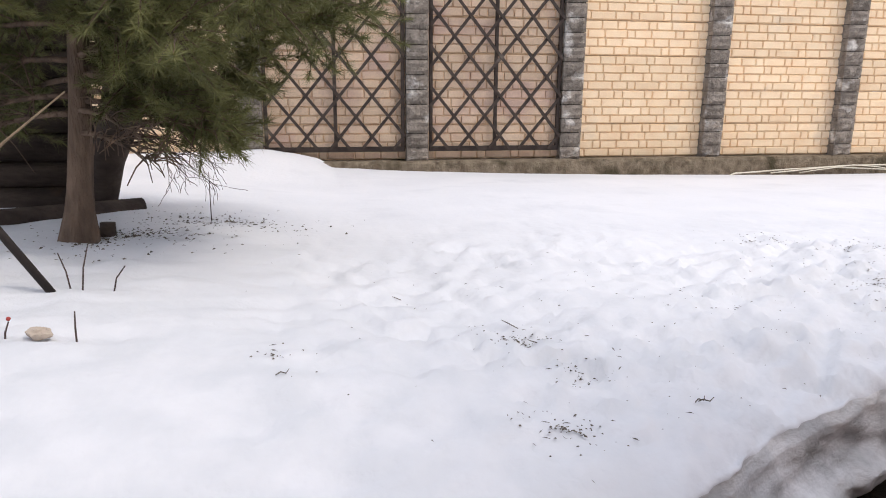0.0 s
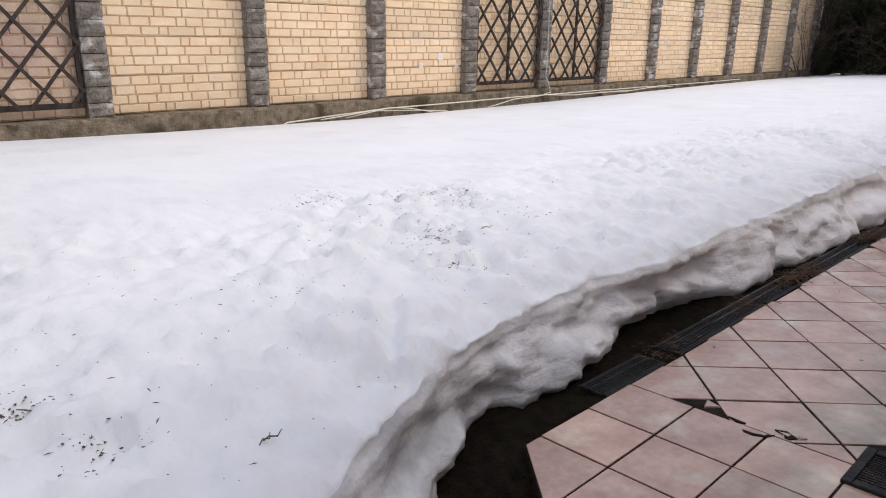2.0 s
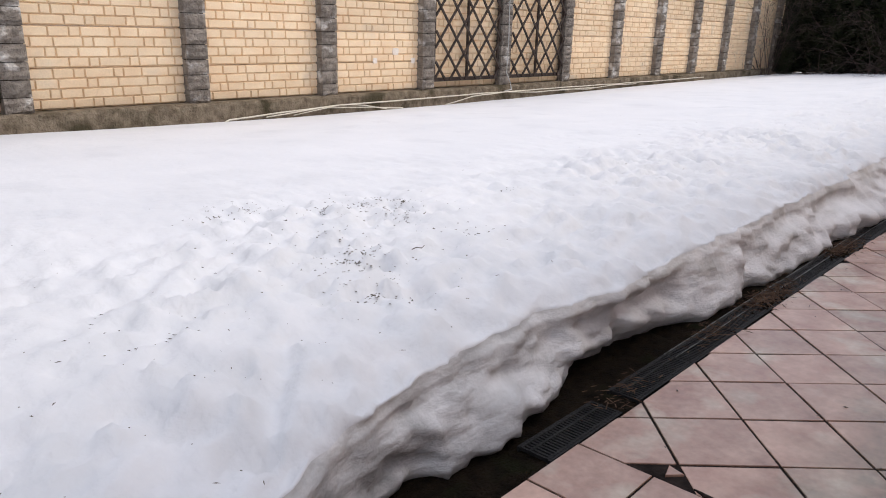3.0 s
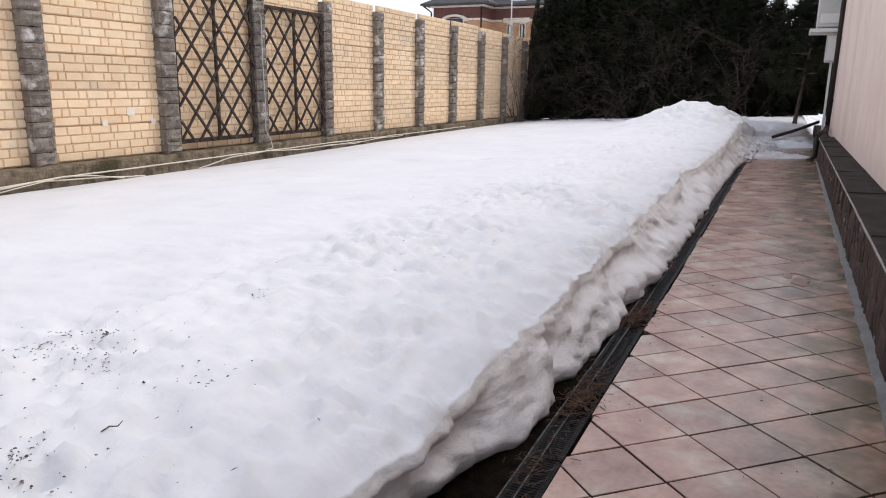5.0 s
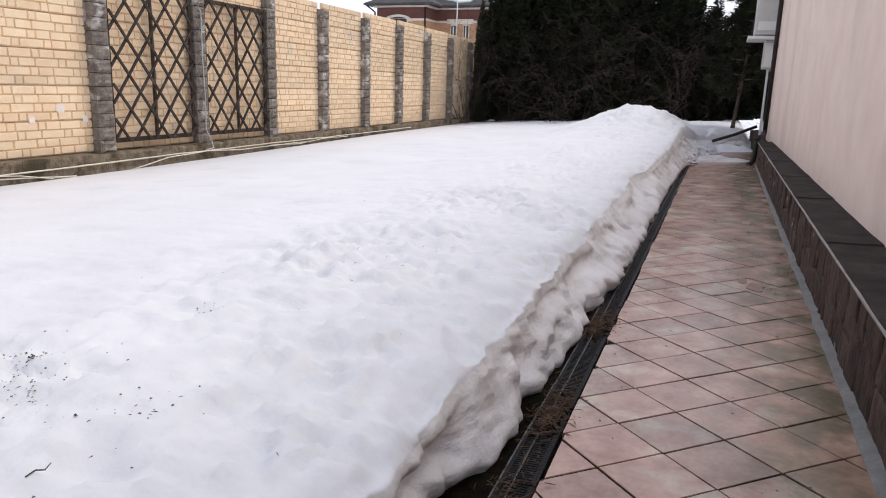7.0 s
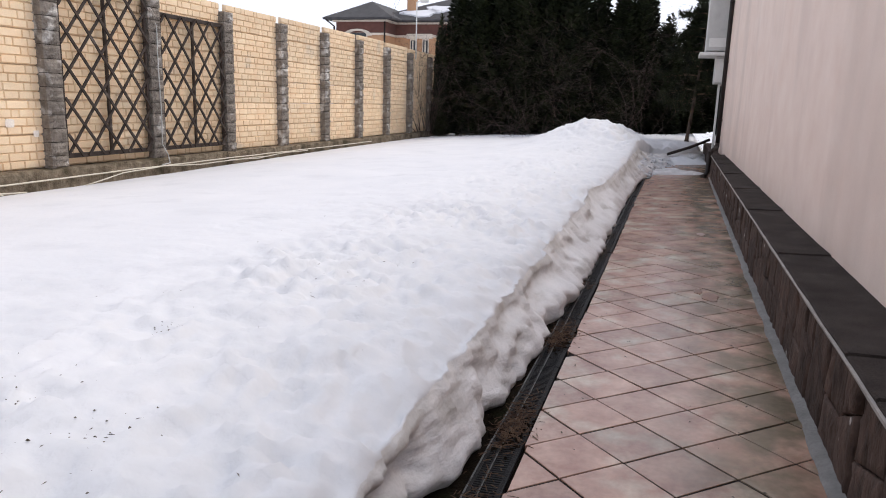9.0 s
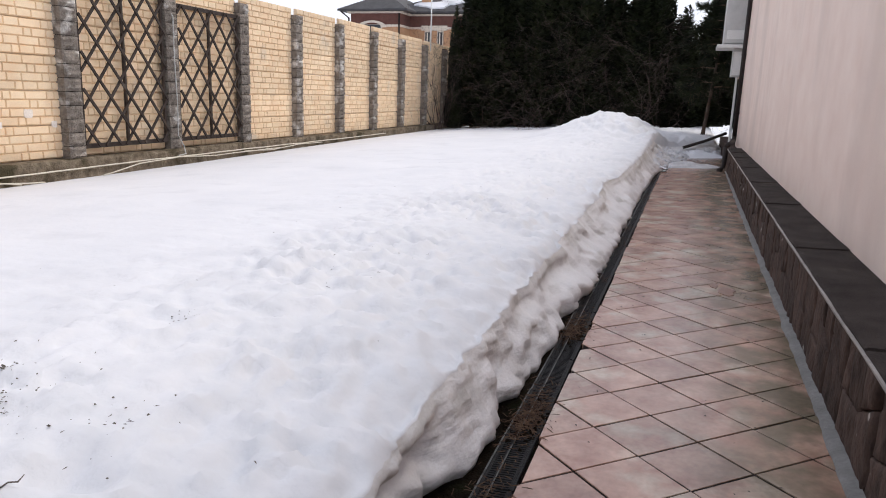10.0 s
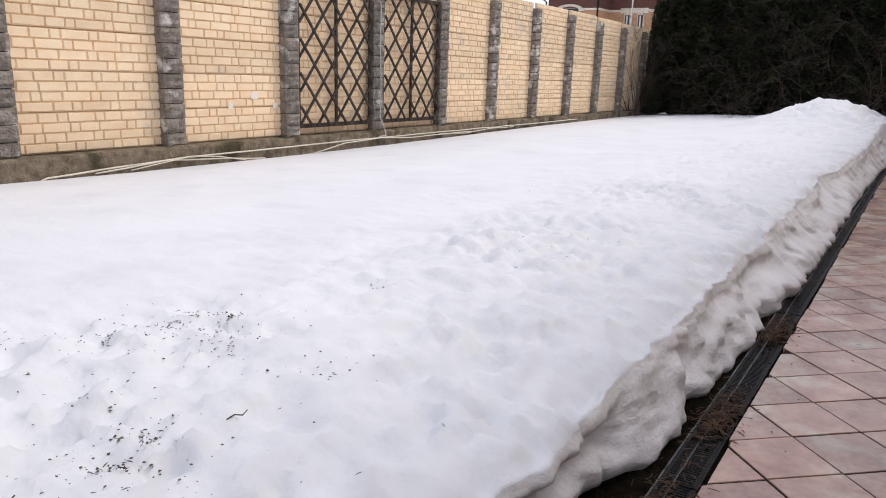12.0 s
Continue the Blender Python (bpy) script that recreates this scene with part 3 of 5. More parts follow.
bm = bmesh.new()
ring = [[bm.verts.new((u, v, z)) for u, v in ((HOUSE_START, -7), (HOUSE_END, -7), (HOUSE_END, wall_v(HOUSE_END)), (HOUSE_START, wall_v(HOUSE_START)))] for z in (0.2, EAVE)]
for i in range(4):
    bm.faces.new((ring[0][i], ring[0][(i + 1) % 4], ring[1][(i + 1) % 4], ring[1][i]))
bm.faces.new(ring[1])
part("wall", bm, STUCCO, house, "pink stucco with grey vertical rain stains")
bm = bmesh.new()
core = [[bm.verts.new((u, v, z)) for v, z in ((2.6, -0.1), (plinth_v(u) - 0.03, -0.1), (plinth_v(u) - 0.03, ledge_z(u) - 0.03), (2.6, ledge_z(u) - 0.03))] for u in (HOUSE_START - 0.3, 0, 1.4, 2.6, 4, 8.5, PLINTH_END)]
for p, q in zip(core, core[1:]):
    for k in range(4):
        bm.faces.new((p[k], q[k], q[(k + 1) % 4], p[(k + 1) % 4]))
bm.faces.new(list(reversed(core[0])))
bm.faces.new(core[-1])
bmesh.ops.recalc_face_normals(bm, faces=bm.faces)
part("plinth_core", bm, SLATE, house)
bm = bmesh.new()
e = 0.25
lo = [bm.verts.new(p) for p in ((HOUSE_START - e, -7 - e, EAVE), (HOUSE_END + 5 + e, -7 - e, EAVE), (HOUSE_END + 5 + e, WALL_V + e, EAVE), (HOUSE_START - e, WALL_V + e, EAVE))]
hi = [bm.verts.new(v.co + Vector((0, 0, 0.2))) for v in lo]
ridge = [bm.verts.new((HOUSE_START + 4.5, -2.1, EAVE + 2.6)), bm.verts.new((HOUSE_END + 0.5, -2.1, EAVE + 2.6))]
bm.faces.new(list(reversed(lo)))
for i in range(4):
    bm.faces.new((lo[i], lo[(i + 1) % 4], hi[(i + 1) % 4], hi[i]))
bm.faces.new((hi[0], hi[1], ridge[1], ridge[0]))
bm.faces.new((hi[1], hi[2], ridge[1]))
bm.faces.new((hi[2], hi[3], ridge[0], ridge[1]))
bm.faces.new((hi[3], hi[0], ridge[0]))
part("roof", bm, ROOF, house, "dark roof with wide eaves")

# unseen wall and roof, added to hold skylight off the near snow edge
part("wing_wall", box(-9.0, HOUSE_START - 0.02, -7, 0.95, -0.1, 3.3), STUCCO, house, "unseen stucco wall added to dim the near snow edge")
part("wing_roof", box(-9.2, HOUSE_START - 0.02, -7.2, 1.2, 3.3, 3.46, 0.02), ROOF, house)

# plinth ledge of felt-covered slabs with a pale drip edge
joints = [HOUSE_START - 0.35, -0.80, -0.33, 1.75, 3.95, 5.9, 8.0, 10.0, 11.3, PLINTH_END + 0.05]
for a, b in zip(joints, joints[1:]):
    bm = bmesh.new()
    nseg = 10
    top = []
    for i in range(nseg + 1):
        u = a + 0.006 + (b - a - 0.012) * i / nseg
        w = 0.006 * noise.noise((u * 3, 1, 0))
        pv, lz = plinth_v(u), ledge_z(u) + 0.009 * max(0.0, 1 - i / 2)
        top.append([bm.verts.new(p) for p in ((u, pv + 0.010 + w, lz - 0.030), (u, pv + 0.014 + w, lz - 0.006), (u, pv + 0.004 + w, lz + w * 0.5), (u, pv - 0.16, lz + 0.004 + w), (u, wall_v(u) - 0.02, lz + 0.012), (u, wall_v(u) - 0.02, lz - 0.03))])
    for p, q in zip(top, top[1:]):
        for j in range(6):
            bm.faces.new((p[j], q[j], q[(j + 1) % 6], p[(j + 1) % 6]))
    bm.faces.new(list(reversed(top[0])))
    bm.faces.new(top[-1])
    part("ledge_slab", bm, SHINGLE, house, "black granular felt ledge")
drip = bmesh.new()
rows = []
for i in range(150):
    u = HOUSE_START + 0.1 * i
    if u > PLINTH_END:
        break
    w = max(0.0, 0.003 + 0.012 * noise.noise((u * 1.7, 3, 0)))
    pv, lz = plinth_v(u), ledge_z(u)
    rows.append([drip.verts.new(p) for p in ((u, pv + 0.004, lz - 0.020 - w), (u, pv + 0.024, lz - 0.018 - w), (u, pv + 0.025, lz - 0.012), (u, pv + 0.01, lz - 0.010))])
for p, q in zip(rows, rows[1:]):
    for k in range(4):
        drip.faces.new((p[k], q[k], q[(k + 1) % 4], p[(k + 1) % 4]))
bmesh.ops.recalc_face_normals(drip, faces=drip.faces)
part("drip_edge", drip, RIM, house, "pale peeling drip edge")

# plinth stones: uneven split slabs with slanting joints and lumpy faces
def lumpy_stone(flat, proud, seed):
    """A rough stone from its outline: rounded rim and a knobbly face."""
    bm = bmesh.new()
    rim = []
    for (xa, ya), (xb, yb) in zip(flat, flat[1:] + flat[:1]):
        n = max(2, int(math.hypot(xb - xa, yb - ya) / 0.05))
        rim += [(xa + (xb - xa) * i / n, ya + (yb - ya) * i / n) for i in range(n)]
    rings = []
    for s, z in ((1.0, -0.045), (1.0, proud * 0.3), (0.94, proud * 0.9), (0.66, proud), (0.36, proud * 1.1)):
        ring = []
        for x, y in rim:
            e = 0.0 if z < 0 else 1.0
            k = s * (1 + 0.03 * noise.noise((x * 14, y * 14, seed)))
            ring.append(bm.verts.new((x * k, y * k, z + e * 0.009 * fbm(x * s * 16, y * s * 9, seed, 3))))
        rings.append(ring)
    for lo, hi in zip(rings, rings[1:]):
        for i in range(len(rim)):
            j = (i + 1) % len(rim)
            bm.faces.new((lo[i], lo[j], hi[j], hi[i]))
    c = bm.verts.new((0, 0, proud * 1.1 + 0.012 * noise.noise((seed, 0, 3))))
    for i in range(len(rim)):
        bm.faces.new((rings[-1][i], rings[-1][(i + 1) % len(rim)], c))
    return bm


r = random.Random(5)
u = HOUSE_START
while u < PLINTH_END - 0.1:
    w = r.uniform(0.2, 0.36)
    lean = r.uniform(-0.07, 0.07)
    top_z = ledge_z(u) - 0.028
    corners = [(u, 0.0), (u + w, 0.0), (u + w + lean, top_z), (u + lean, top_z)]
    nx = r.uniform(-0.5, 0.5)
    c = nx * (u + w / 2) + top_z * r.uniform(0.35, 0.65)
    pieces = [clip(corners, nx, 1.0, c), clip(corners, -nx, -1.0, -c)]
    if r.random() < 0.45:
        q = r.choice((0, 1))
        mid = u + w * r.uniform(0.35, 0.65)
        sl = r.uniform(-0.3, 0.3)
        pieces = [pieces[1 - q], clip(pieces[q], 1.0, sl, mid), clip(pieces[q], -1.0, -sl, -mid)]
    for p in pieces:
        if len(p) < 3 or abs(area(p)) < 0.002:
            continue
        cx, cz = sum(q[0] for q in p) / len(p), sum(q[1] for q in p) / len(p)
        flat = [((q[0] - cx) * 0.98, (q[1] - cz) * 0.98) for q in p]
        bm = lumpy_stone(flat, 0.014 + r.uniform(0, 0.014), r.uniform(0, 50))
        m = Matrix.Translation((cx, plinth_v(cx) - 0.022, cz)) @ Matrix(((1, 0, 0, 0), (0, 0, 1, 0), (0, 1, 0, 0), (0, 0, 0, 1)))
        bmesh.ops.recalc_face_normals(bm, faces=bm.faces)
        part("stone", bm, SLATE, house, m=m, smooth=True)
    u += w

# mortar fillet at the foot of the plinth
bm = bmesh.new()
rows = []
for i in range(260):
    u = HOUSE_START + 0.06 * i
    if u > PLINTH_END:
        break
    w = 0.050 + 0.014 * fbm(u * 3.5, 0, 1, 3)
    rows.append([bm.verts.new((u, plinth_v(u) - 0.005 + w * q, z + 0.004 * noise.noise((u * 6, q * 3, 0)))) for q, z in ((0, 0.030), (0.4, 0.022), (0.85, 0.010), (1.0, -0.01))])
for a, b in zip(rows, rows[1:]):
    for j in range(3):
        bm.faces.new((a[j], b[j], b[j + 1], a[j + 1]))
part("mortar_fillet", bm, CEMENT, house, "grey cement strip at the plinth foot", smooth=True)

# rear wing behind the corner: bay with white frames and its own plinth
part("bay_wall", box(15.2, 19.9, -7, 2.985, 0.2, EAVE), STUCCO, house)
part("bay_plinth", box(14.0, 19.9, 2.5, 3.28, -0.1, 0.43, 0.02), SLATE, house, "dark stone plinth under the bay")
for k, (va, vb) in enumerate(((2.98, 3.07), (3.11, 3.17), (3.20, 3.25))):
    part("window_frame", box(15.3 + 0.12 * k, 15.36 + 0.12 * k, va, vb, 0.48, 2.05, 0.006), WHITE_METAL, house, "white window frame")
part("glass", box(15.34, 16.9, 2.98, 3.16, 0.55, 2.0), GLASS, house)


def downpipe():
    t = thing("downpipe", "dark brown rainwater downpipe on the house corner", "downpipe", HM.copy())
    part("pipe", tube([(14.5, 3.175, 4.45), (14.5, 3.175, 0.62)], 0.048, 10), PIPE, t)
    part("elbow", tube([(14.5, 3.175, 0.66), (14.42, 3.18, 0.585), (13.6, 3.27, 0.57), (12.95, 3.36, 0.56), (12.85, 3.40, 0.50)], 0.048, 10), PIPE, t)
    part("foot", tube([(12.85, 3.40, 0.52), (12.84, 3.41, 0.10), (12.78, 3.46, 0.045), (12.6, 3.51, 0.035)], 0.048, 10), PIPE, t)
    for z in (1.2, 2.5, 3.8):
        part("bracket", tube([(14.5, 3.175, z - 0.015), (14.5, 3.175, z + 0.015)], 0.058, 10), PIPE, t)


downpipe()
t = thing("gutter_pipe", "loose black pipe leaning from the plinth into the snow", "pipe", HM.copy())
part("pipe", tube([(15.8, 3.28, 0.66), (15.6, 3.75, 0.48), (15.4, 4.27, 0.32)], 0.036, 10), PIPE, t)
t = thing("air_conditioner", "grey outdoor air conditioner box on a white bracket", "air conditioner", HM.copy())
part("casing", box(15.35, 16.2, 3.1, 3.62, 2.80, 4.15, 0.02), GREY_METAL, t)
part("shelf", box(15.2, 16.3, 2.95, 3.75, 2.69, 2.77, 0.01), WHITE_METAL, t, "white shelf")
part("louver", box(15.338, 15.35, 3.16, 3.56, 2.9, 3.1, 0.004), WHITE_METAL, t)
t = thing("meter_box", "small grey metal box under the bracket", "box", HM.copy())
part("casing", box(15.4, 15.9, 3.09, 3.37, 2.04, 2.69, 0.015), GREY_METAL, t)
part("lid", box(15.385, 15.4, 3.11, 3.35, 2.08, 2.62, 0.004), WHITE_METAL, t)


# ---------------------------------------------------------------- drain
def grate_mesh():
    bm = bmesh.new()
    length, w = 0.5, 0.125
    for q in (0.0, w * 0.62, w - 0.008):
        add_box(bm, 0.004, length - 0.004, q, q + (0.010 if q else 0.010), -0.012, 0.002)
    n = 27
    for i in range(n + 1):
        x = 0.004 + (length - 0.016) * i / n
        add_box(bm, x, x + 0.009, 0.006, w - 0.006, -0.014, 0.0)
    return mesh_of(bm, "grid", IRON)


GRATE = grate_mesh()
bm = bmesh.new()
add_box(bm, 0, 0.498, 0.004, 0.121, -0.06, -0.045)
add_box(bm, 0, 0.498, -0.012, 0.0, -0.06, 0.0)
add_box(bm, 0, 0.498, 0.125, 0.137, -0.06, 0.0)
CHANNEL = mesh_of(bm, "channel", IRON)
EDGE_STRIP = mesh_of(box(0, 0.498, 0.131, 0.137, -0.02, 0.004), "edge_strip", ZINC)
MID_STRIP = mesh_of(box(0, 0.498, 0.076, 0.080, -0.002, 0.004), "edge_strip", ZINC)
u = -2.50
k = 0
while u < 13.2:
    lift = rng.uniform(-0.006, 0.002) if k else 0.0
    m = HM @ Matrix.Translation((u, 4.683, -0.010 + lift)) @ Matrix.Rotation(rng.uniform(-0.006, 0.006), 4, "Z") @ Matrix.Rotation(0.014 if k == 0 else 0, 4, "Y")
    t = thing("drain_grate", "black slotted drain grate along the paving edge", "drain grate", m, "drain grates along the path")
    part("channel", CHANNEL, None, t)
    part("grid", GRATE, None, t)["kind"] = "stuff"
    if k > 1:
        part("edge_strip", EDGE_STRIP, None, t, "thin zinc edge")
        part("edge_strip", MID_STRIP, None, t, "thin zinc edge")
    u += 0.5 if k else 0.62
    k += 1
t = thing("floor_drain", "square black drain grate set in the paving", "drain grate", HM @ Matrix.Translation((-2.49, 3.475, 0)))
bm = bmesh.new()
for a in ((0, 0.29, 0, 0.035), (0, 0.29, 0.255, 0.29), (0, 0.035, 0.035, 0.255), (0.255, 0.29, 0.035, 0.255)):
    add_box(bm, a[0], a[1], a[2], a[3], -0.02, 0.012, 0.003)
part("rim", bm, IRON, t)
bm = bmesh.new()
for i in range(13):
    add_box(bm, 0.04 + i * 0.0168, 0.048 + i * 0.0168, 0.035, 0.255, -0.02, 0.004)
add_box(bm, 0.035, 0.255, 0.139, 0.151, -0.02, 0.005)
part("grid", bm, IRON, t)["kind"] = "stuff"
part("sump", box(0.0, 0.29, 0.0, 0.29, -0.035, -0.022), IRON, t)

# broken shards where the two tile fields meet
r = random.Random(3)
for cu, cv, s in ((-2.311, 4.009, 0.022), (-2.291, 3.959, 0.014), (-2.282, 4.326, 0.04)):
    n = r.choice((3, 4, 5))
    a0 = r.uniform(0, 6)
    p = [(s * r.uniform(0.5, 1.1) * math.cos(a0 + 6.283 * i / n), s * r.uniform(0.5, 1.1) * 1.3 * math.sin(a0 + 6.283 * i / n)) for i in range(n)]
    sh = part("tile_shard", slab(p, -0.012, 0.003, 0.002), TILE, m=HM @ Matrix.Translation((cu, cv, 0.002)) @ Matrix.Rotation(r.uniform(-0.06, 0.06), 4, "X"))
    tagged(sh, "broken pinkish clay tile shard lying in the joint", "tile shard", "broken tile shards")


for crack in ([(-2.323, 4.243), (-2.321, 4.230), (-2.328, 4.138), (-2.343, 4.141), (-2.346, 4.190)], [(-2.389, 4.163), (-2.386, 4.152), (-2.387, 4.107), (-2.366, 4.047), (-2.327, 4.012), (-2.384, 4.040), (-2.411, 4.096), (-2.409, 4.147)], [(-2.296, 4.076), (-2.270, 4.019), (-2.289, 3.986), (-2.308, 3.947), (-2.346, 3.976), (-2.348, 4.001), (-2.319, 4.016), (-2.310, 4.054)]):
    crack = [(sum(q[0] for q in crack) / len(crack) * 0.3 + p[0] * 0.7, sum(q[1] for q in crack) / len(crack) * 0.3 + p[1] * 0.7) for p in crack]
    part("crack", slab(crack if area(crack) > 0 else crack[::-1], -0.004, 0.0035, 0.001), MORTAR, pavement, "dark broken joint", m=HM.copy())


# ---------------------------------------------------------------- snow heaps at the path's end
def snow_heap(name, cu, cv, lu, lv, h, seed, label, material=SNOW):
    bm = bmesh.new()
    n, mring = 44, 14
    c = bm.verts.new((0, 0, h))
    prev = None
    for j in range(1, mring + 1):
        q = j / mring
        ring = []
        for i in range(n):
            a = 2 * math.pi * i / n
            s = q * (1 + 0.22 * noise.noise((math.cos(a) * 1.6 + seed, math.sin(a) * 1.6, 0)))
            z = h * (1 - q ** 2.2) * (1 + 0.5 * noise.noise((math.cos(a) * q * 3, math.sin(a) * q * 3, seed))) - 0.03 * q + 0.05 * (1 - q * q) * fbm(lu * q * math.cos(a) * 5, lv * q * math.sin(a) * 5, seed + 3, 4)
            ring.append(bm.verts.new((lu * s * math.cos(a), lv * s * math.sin(a), z)))
        for i in range(n):
            k = (i + 1) % n
            if prev:
                bm.faces.new((prev[i], ring[i], ring[k], prev[k]))
            else:
                bm.faces.new((c, ring[i], ring[k]))
        prev = ring
    return tagged(part(name, bm, material, m=HM @ Matrix.Translation((cu, cv, 0.0)), smooth=True), label, "snow heap")


snow_heap("snow_ridge", 13.5, 4.2, 0.30, 0.85, 0.11, 1, "low ridge of grey wet slush across the tile path", SLUSH)
snow_heap("snow_pile", 16.6, 4.0, 0.45, 0.9, 0.16, 2, "heap of churned snow beside the house corner")


# ---------------------------------------------------------------- plants
def spray_crown(height, radius, n, seed, taper=1.0, base=0.25):
    """An evergreen crown of many small hanging sprays round a dark core."""
    r = random.Random(seed)
    verts, faces = [], []
    for _ in range(n):
        h = base + (height - base) * (1 - math.sqrt(r.random()) * 0.98) if taper > 0.9 else base + (height - base) * r.random()
        q = (h - base) / (height - base)
        rad = radius * (min(1.0, (1 - q) * 1.9) ** 0.8) * (0.85 + 0.15 * math.sin(q * 9 + seed))
        a = r.uniform(0, 6.283)
        rad *= 1 + 0.25 * noise.noise((math.cos(a) * 2 + seed, math.sin(a) * 2, h * 1.7))
        d = rad * (1 - 0.35 * r.random() ** 2)
        p = Vector((d * math.cos(a), d * math.sin(a), h))
        out = Vector((math.cos(a), math.sin(a), r.uniform(-0.2, 0.9))).normalized()
        side = Vector((-math.sin(a), math.cos(a), r.uniform(-0.6, 0.6))).normalized()
        length, width = r.uniform(0.09, 0.24), r.uniform(0.035, 0.09)
        i = len(verts)
        verts += [p - side * width * 0.5, p + side * width * 0.5, p + out * length * 0.6 + side * width, p + out * length, p + out * length * 0.6 - side * width]
        faces.append((i, i + 1, i + 2, i + 3, i + 4))
    me = bpy.data.meshes.new("crown")
    me.from_pydata([tuple(v) for v in verts], [], faces)
    me.materials.append(THUJA)
    return me


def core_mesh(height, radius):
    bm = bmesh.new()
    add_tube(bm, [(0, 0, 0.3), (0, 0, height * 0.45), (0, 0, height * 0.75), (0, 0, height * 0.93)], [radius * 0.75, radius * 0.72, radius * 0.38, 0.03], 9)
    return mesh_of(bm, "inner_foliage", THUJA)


TRUNK = mesh_of(tube([(0, 0, -0.4), (0.01, 0, 1.0), (0, 0.02, 3.5)], [0.09, 0.08, 0.04], 8), "trunk", BARK)
CROWNS = [(spray_crown(6.4, 0.78, 9000, 1), core_mesh(6.4, 0.78)), (spray_crown(6.4, 0.72, 9000, 2), core_mesh(6.4, 0.72)), (spray_crown(6.4, 0.85, 9000, 3), core_mesh(6.4, 0.85))]
hedge_plan = [(23.1, 12.85, 4.75, 0.42), (23.5, 12.25, 6.3, 0.9), (23.3, 11.4, 6.6, 1.0), (23.6, 10.5, 7.1, 1.05), (23.2, 9.6, 6.9, 1.0), (23.5, 8.7, 7.2, 1.05), (23.2, 7.8, 6.7, 1.0), (23.5, 7.0, 5.7, 0.95), (23.3, 6.2, 5.6, 0.85), (23.8, 5.55, 7.2, 0.8), (23.4, 4.6, 4.35, 0.75),
              (24.6, 3.6, 5.2, 0.9), (24.8, 2.6, 5.6, 1.0), (24.7, 1.6, 5.2, 1.0), (24.9, 0.6, 5.6, 1.0), (24.9, 10.0, 6.4, 1.1), (24.9, 8.2, 6.6, 1.1), (24.8, 6.4, 5.2, 1.0), (25.0, 11.8, 6.0, 1.1), (24.8, 4.9, 4.2, 1.0), (22.85, 4.77, 1.1, 0.6)]
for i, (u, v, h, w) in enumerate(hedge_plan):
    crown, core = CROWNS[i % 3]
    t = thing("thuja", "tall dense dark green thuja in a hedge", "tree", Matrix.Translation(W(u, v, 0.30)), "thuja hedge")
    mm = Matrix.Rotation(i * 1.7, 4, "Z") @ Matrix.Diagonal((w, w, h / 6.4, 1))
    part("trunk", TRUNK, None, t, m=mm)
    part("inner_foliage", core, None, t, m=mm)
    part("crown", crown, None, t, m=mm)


def grow(bm, p, d, length, rad, r, depth, droop, wild):
    """A branch that bends and forks."""
    pts, radii = [p.copy()], [rad]
    n = 5
    for i in range(n):
        d = (d + Vector((r.uniform(-1, 1), r.uniform(-1, 1), r.uniform(-1, 1))) * wild + Vector((0, 0, droop))).normalized()
        p = p + d * length / n
        pts.append(p.copy())
        radii.append(max(0.0022, rad * (1 - 0.7 * (i + 1) / n)))
        if depth and i >= 1 and r.random() < 0.8:
            side = (d + Vector((r.uniform(-1, 1), r.uniform(-1, 1), r.uniform(-0.5, 0.8))) * 0.8).normalized()
            grow(bm, p, side, length * r.uniform(0.4, 0.65), radii[-1] * 0.7, r, depth - 1, droop, wild)
    add_tube(bm, pts, radii, 4, cap=False)


def bare_bush(pos, height, stems, seed, label, spread=0.75, rad=0.010):
    r = random.Random(seed)
    t = thing("bare_shrub", label, "shrub", Matrix.Translation(pos), "leafless shrubs before the hedge")
    for _ in range(stems):
        bm = bmesh.new()
        a = r.uniform(0, 6.283)
        d = Vector((spread * math.cos(a), spread * math.sin(a), 1)).normalized()
        grow(bm, Vector((0.12 * math.cos(a), 0.12 * math.sin(a), -0.2)), d, height * r.uniform(0.75, 1.1), rad, r, 3, -0.10, 0.36)
        part("stem", bm, TWIG, t)
    return t


for u, v, h, s, seed in ((22.2, 11.2, 2.4, 9, 11), (22.3, 9.9, 3.0, 11, 12), (22.2, 8.8, 3.1, 11, 13), (22.3, 7.6, 2.6, 9, 14), (22.2, 6.0, 3.2, 11, 15), (22.5, 5.0, 2.4, 8, 16)):
    bare_bush(W(u, v, 0.5), h * 1.15, s, seed, "leafless reddish-brown shrub in front of the hedge")
bare_bush((28.2, 12.15, 0.55), 3.0, 16, 17, "dense leafless climber against the fence end", 0.25, 0.012)


def needle_mass(tufts, r, needles=46, length=0.085, width=0.0026, material=NEEDLE):
    """Long needles in tufts: (place, direction) pairs."""
    verts, faces = [], []
    for p, d in tufts:
        for _ in range(needles):
            nd = (d * r.uniform(0.3, 1.0) + Vector((r.gauss(0, 1), r.gauss(0, 1), r.gauss(0, 1))) * 0.42).normalized()
            side = nd.cross(Vector((r.uniform(-1, 1), r.uniform(-1, 1), r.uniform(-1, 1)))).normalized() * width * 0.5
            o = p + d * r.uniform(-0.05, 0.03)
            q = o + nd * length * r.uniform(0.7, 1.2)
            i = len(verts)
            verts += [o - side, o + side, q]
            faces.append((i, i + 1, i + 2))
    me = bpy.data.meshes.new("needles")
    me.from_pydata([tuple(v) for v in verts], [], faces)
    me.materials.append(material)
    return me


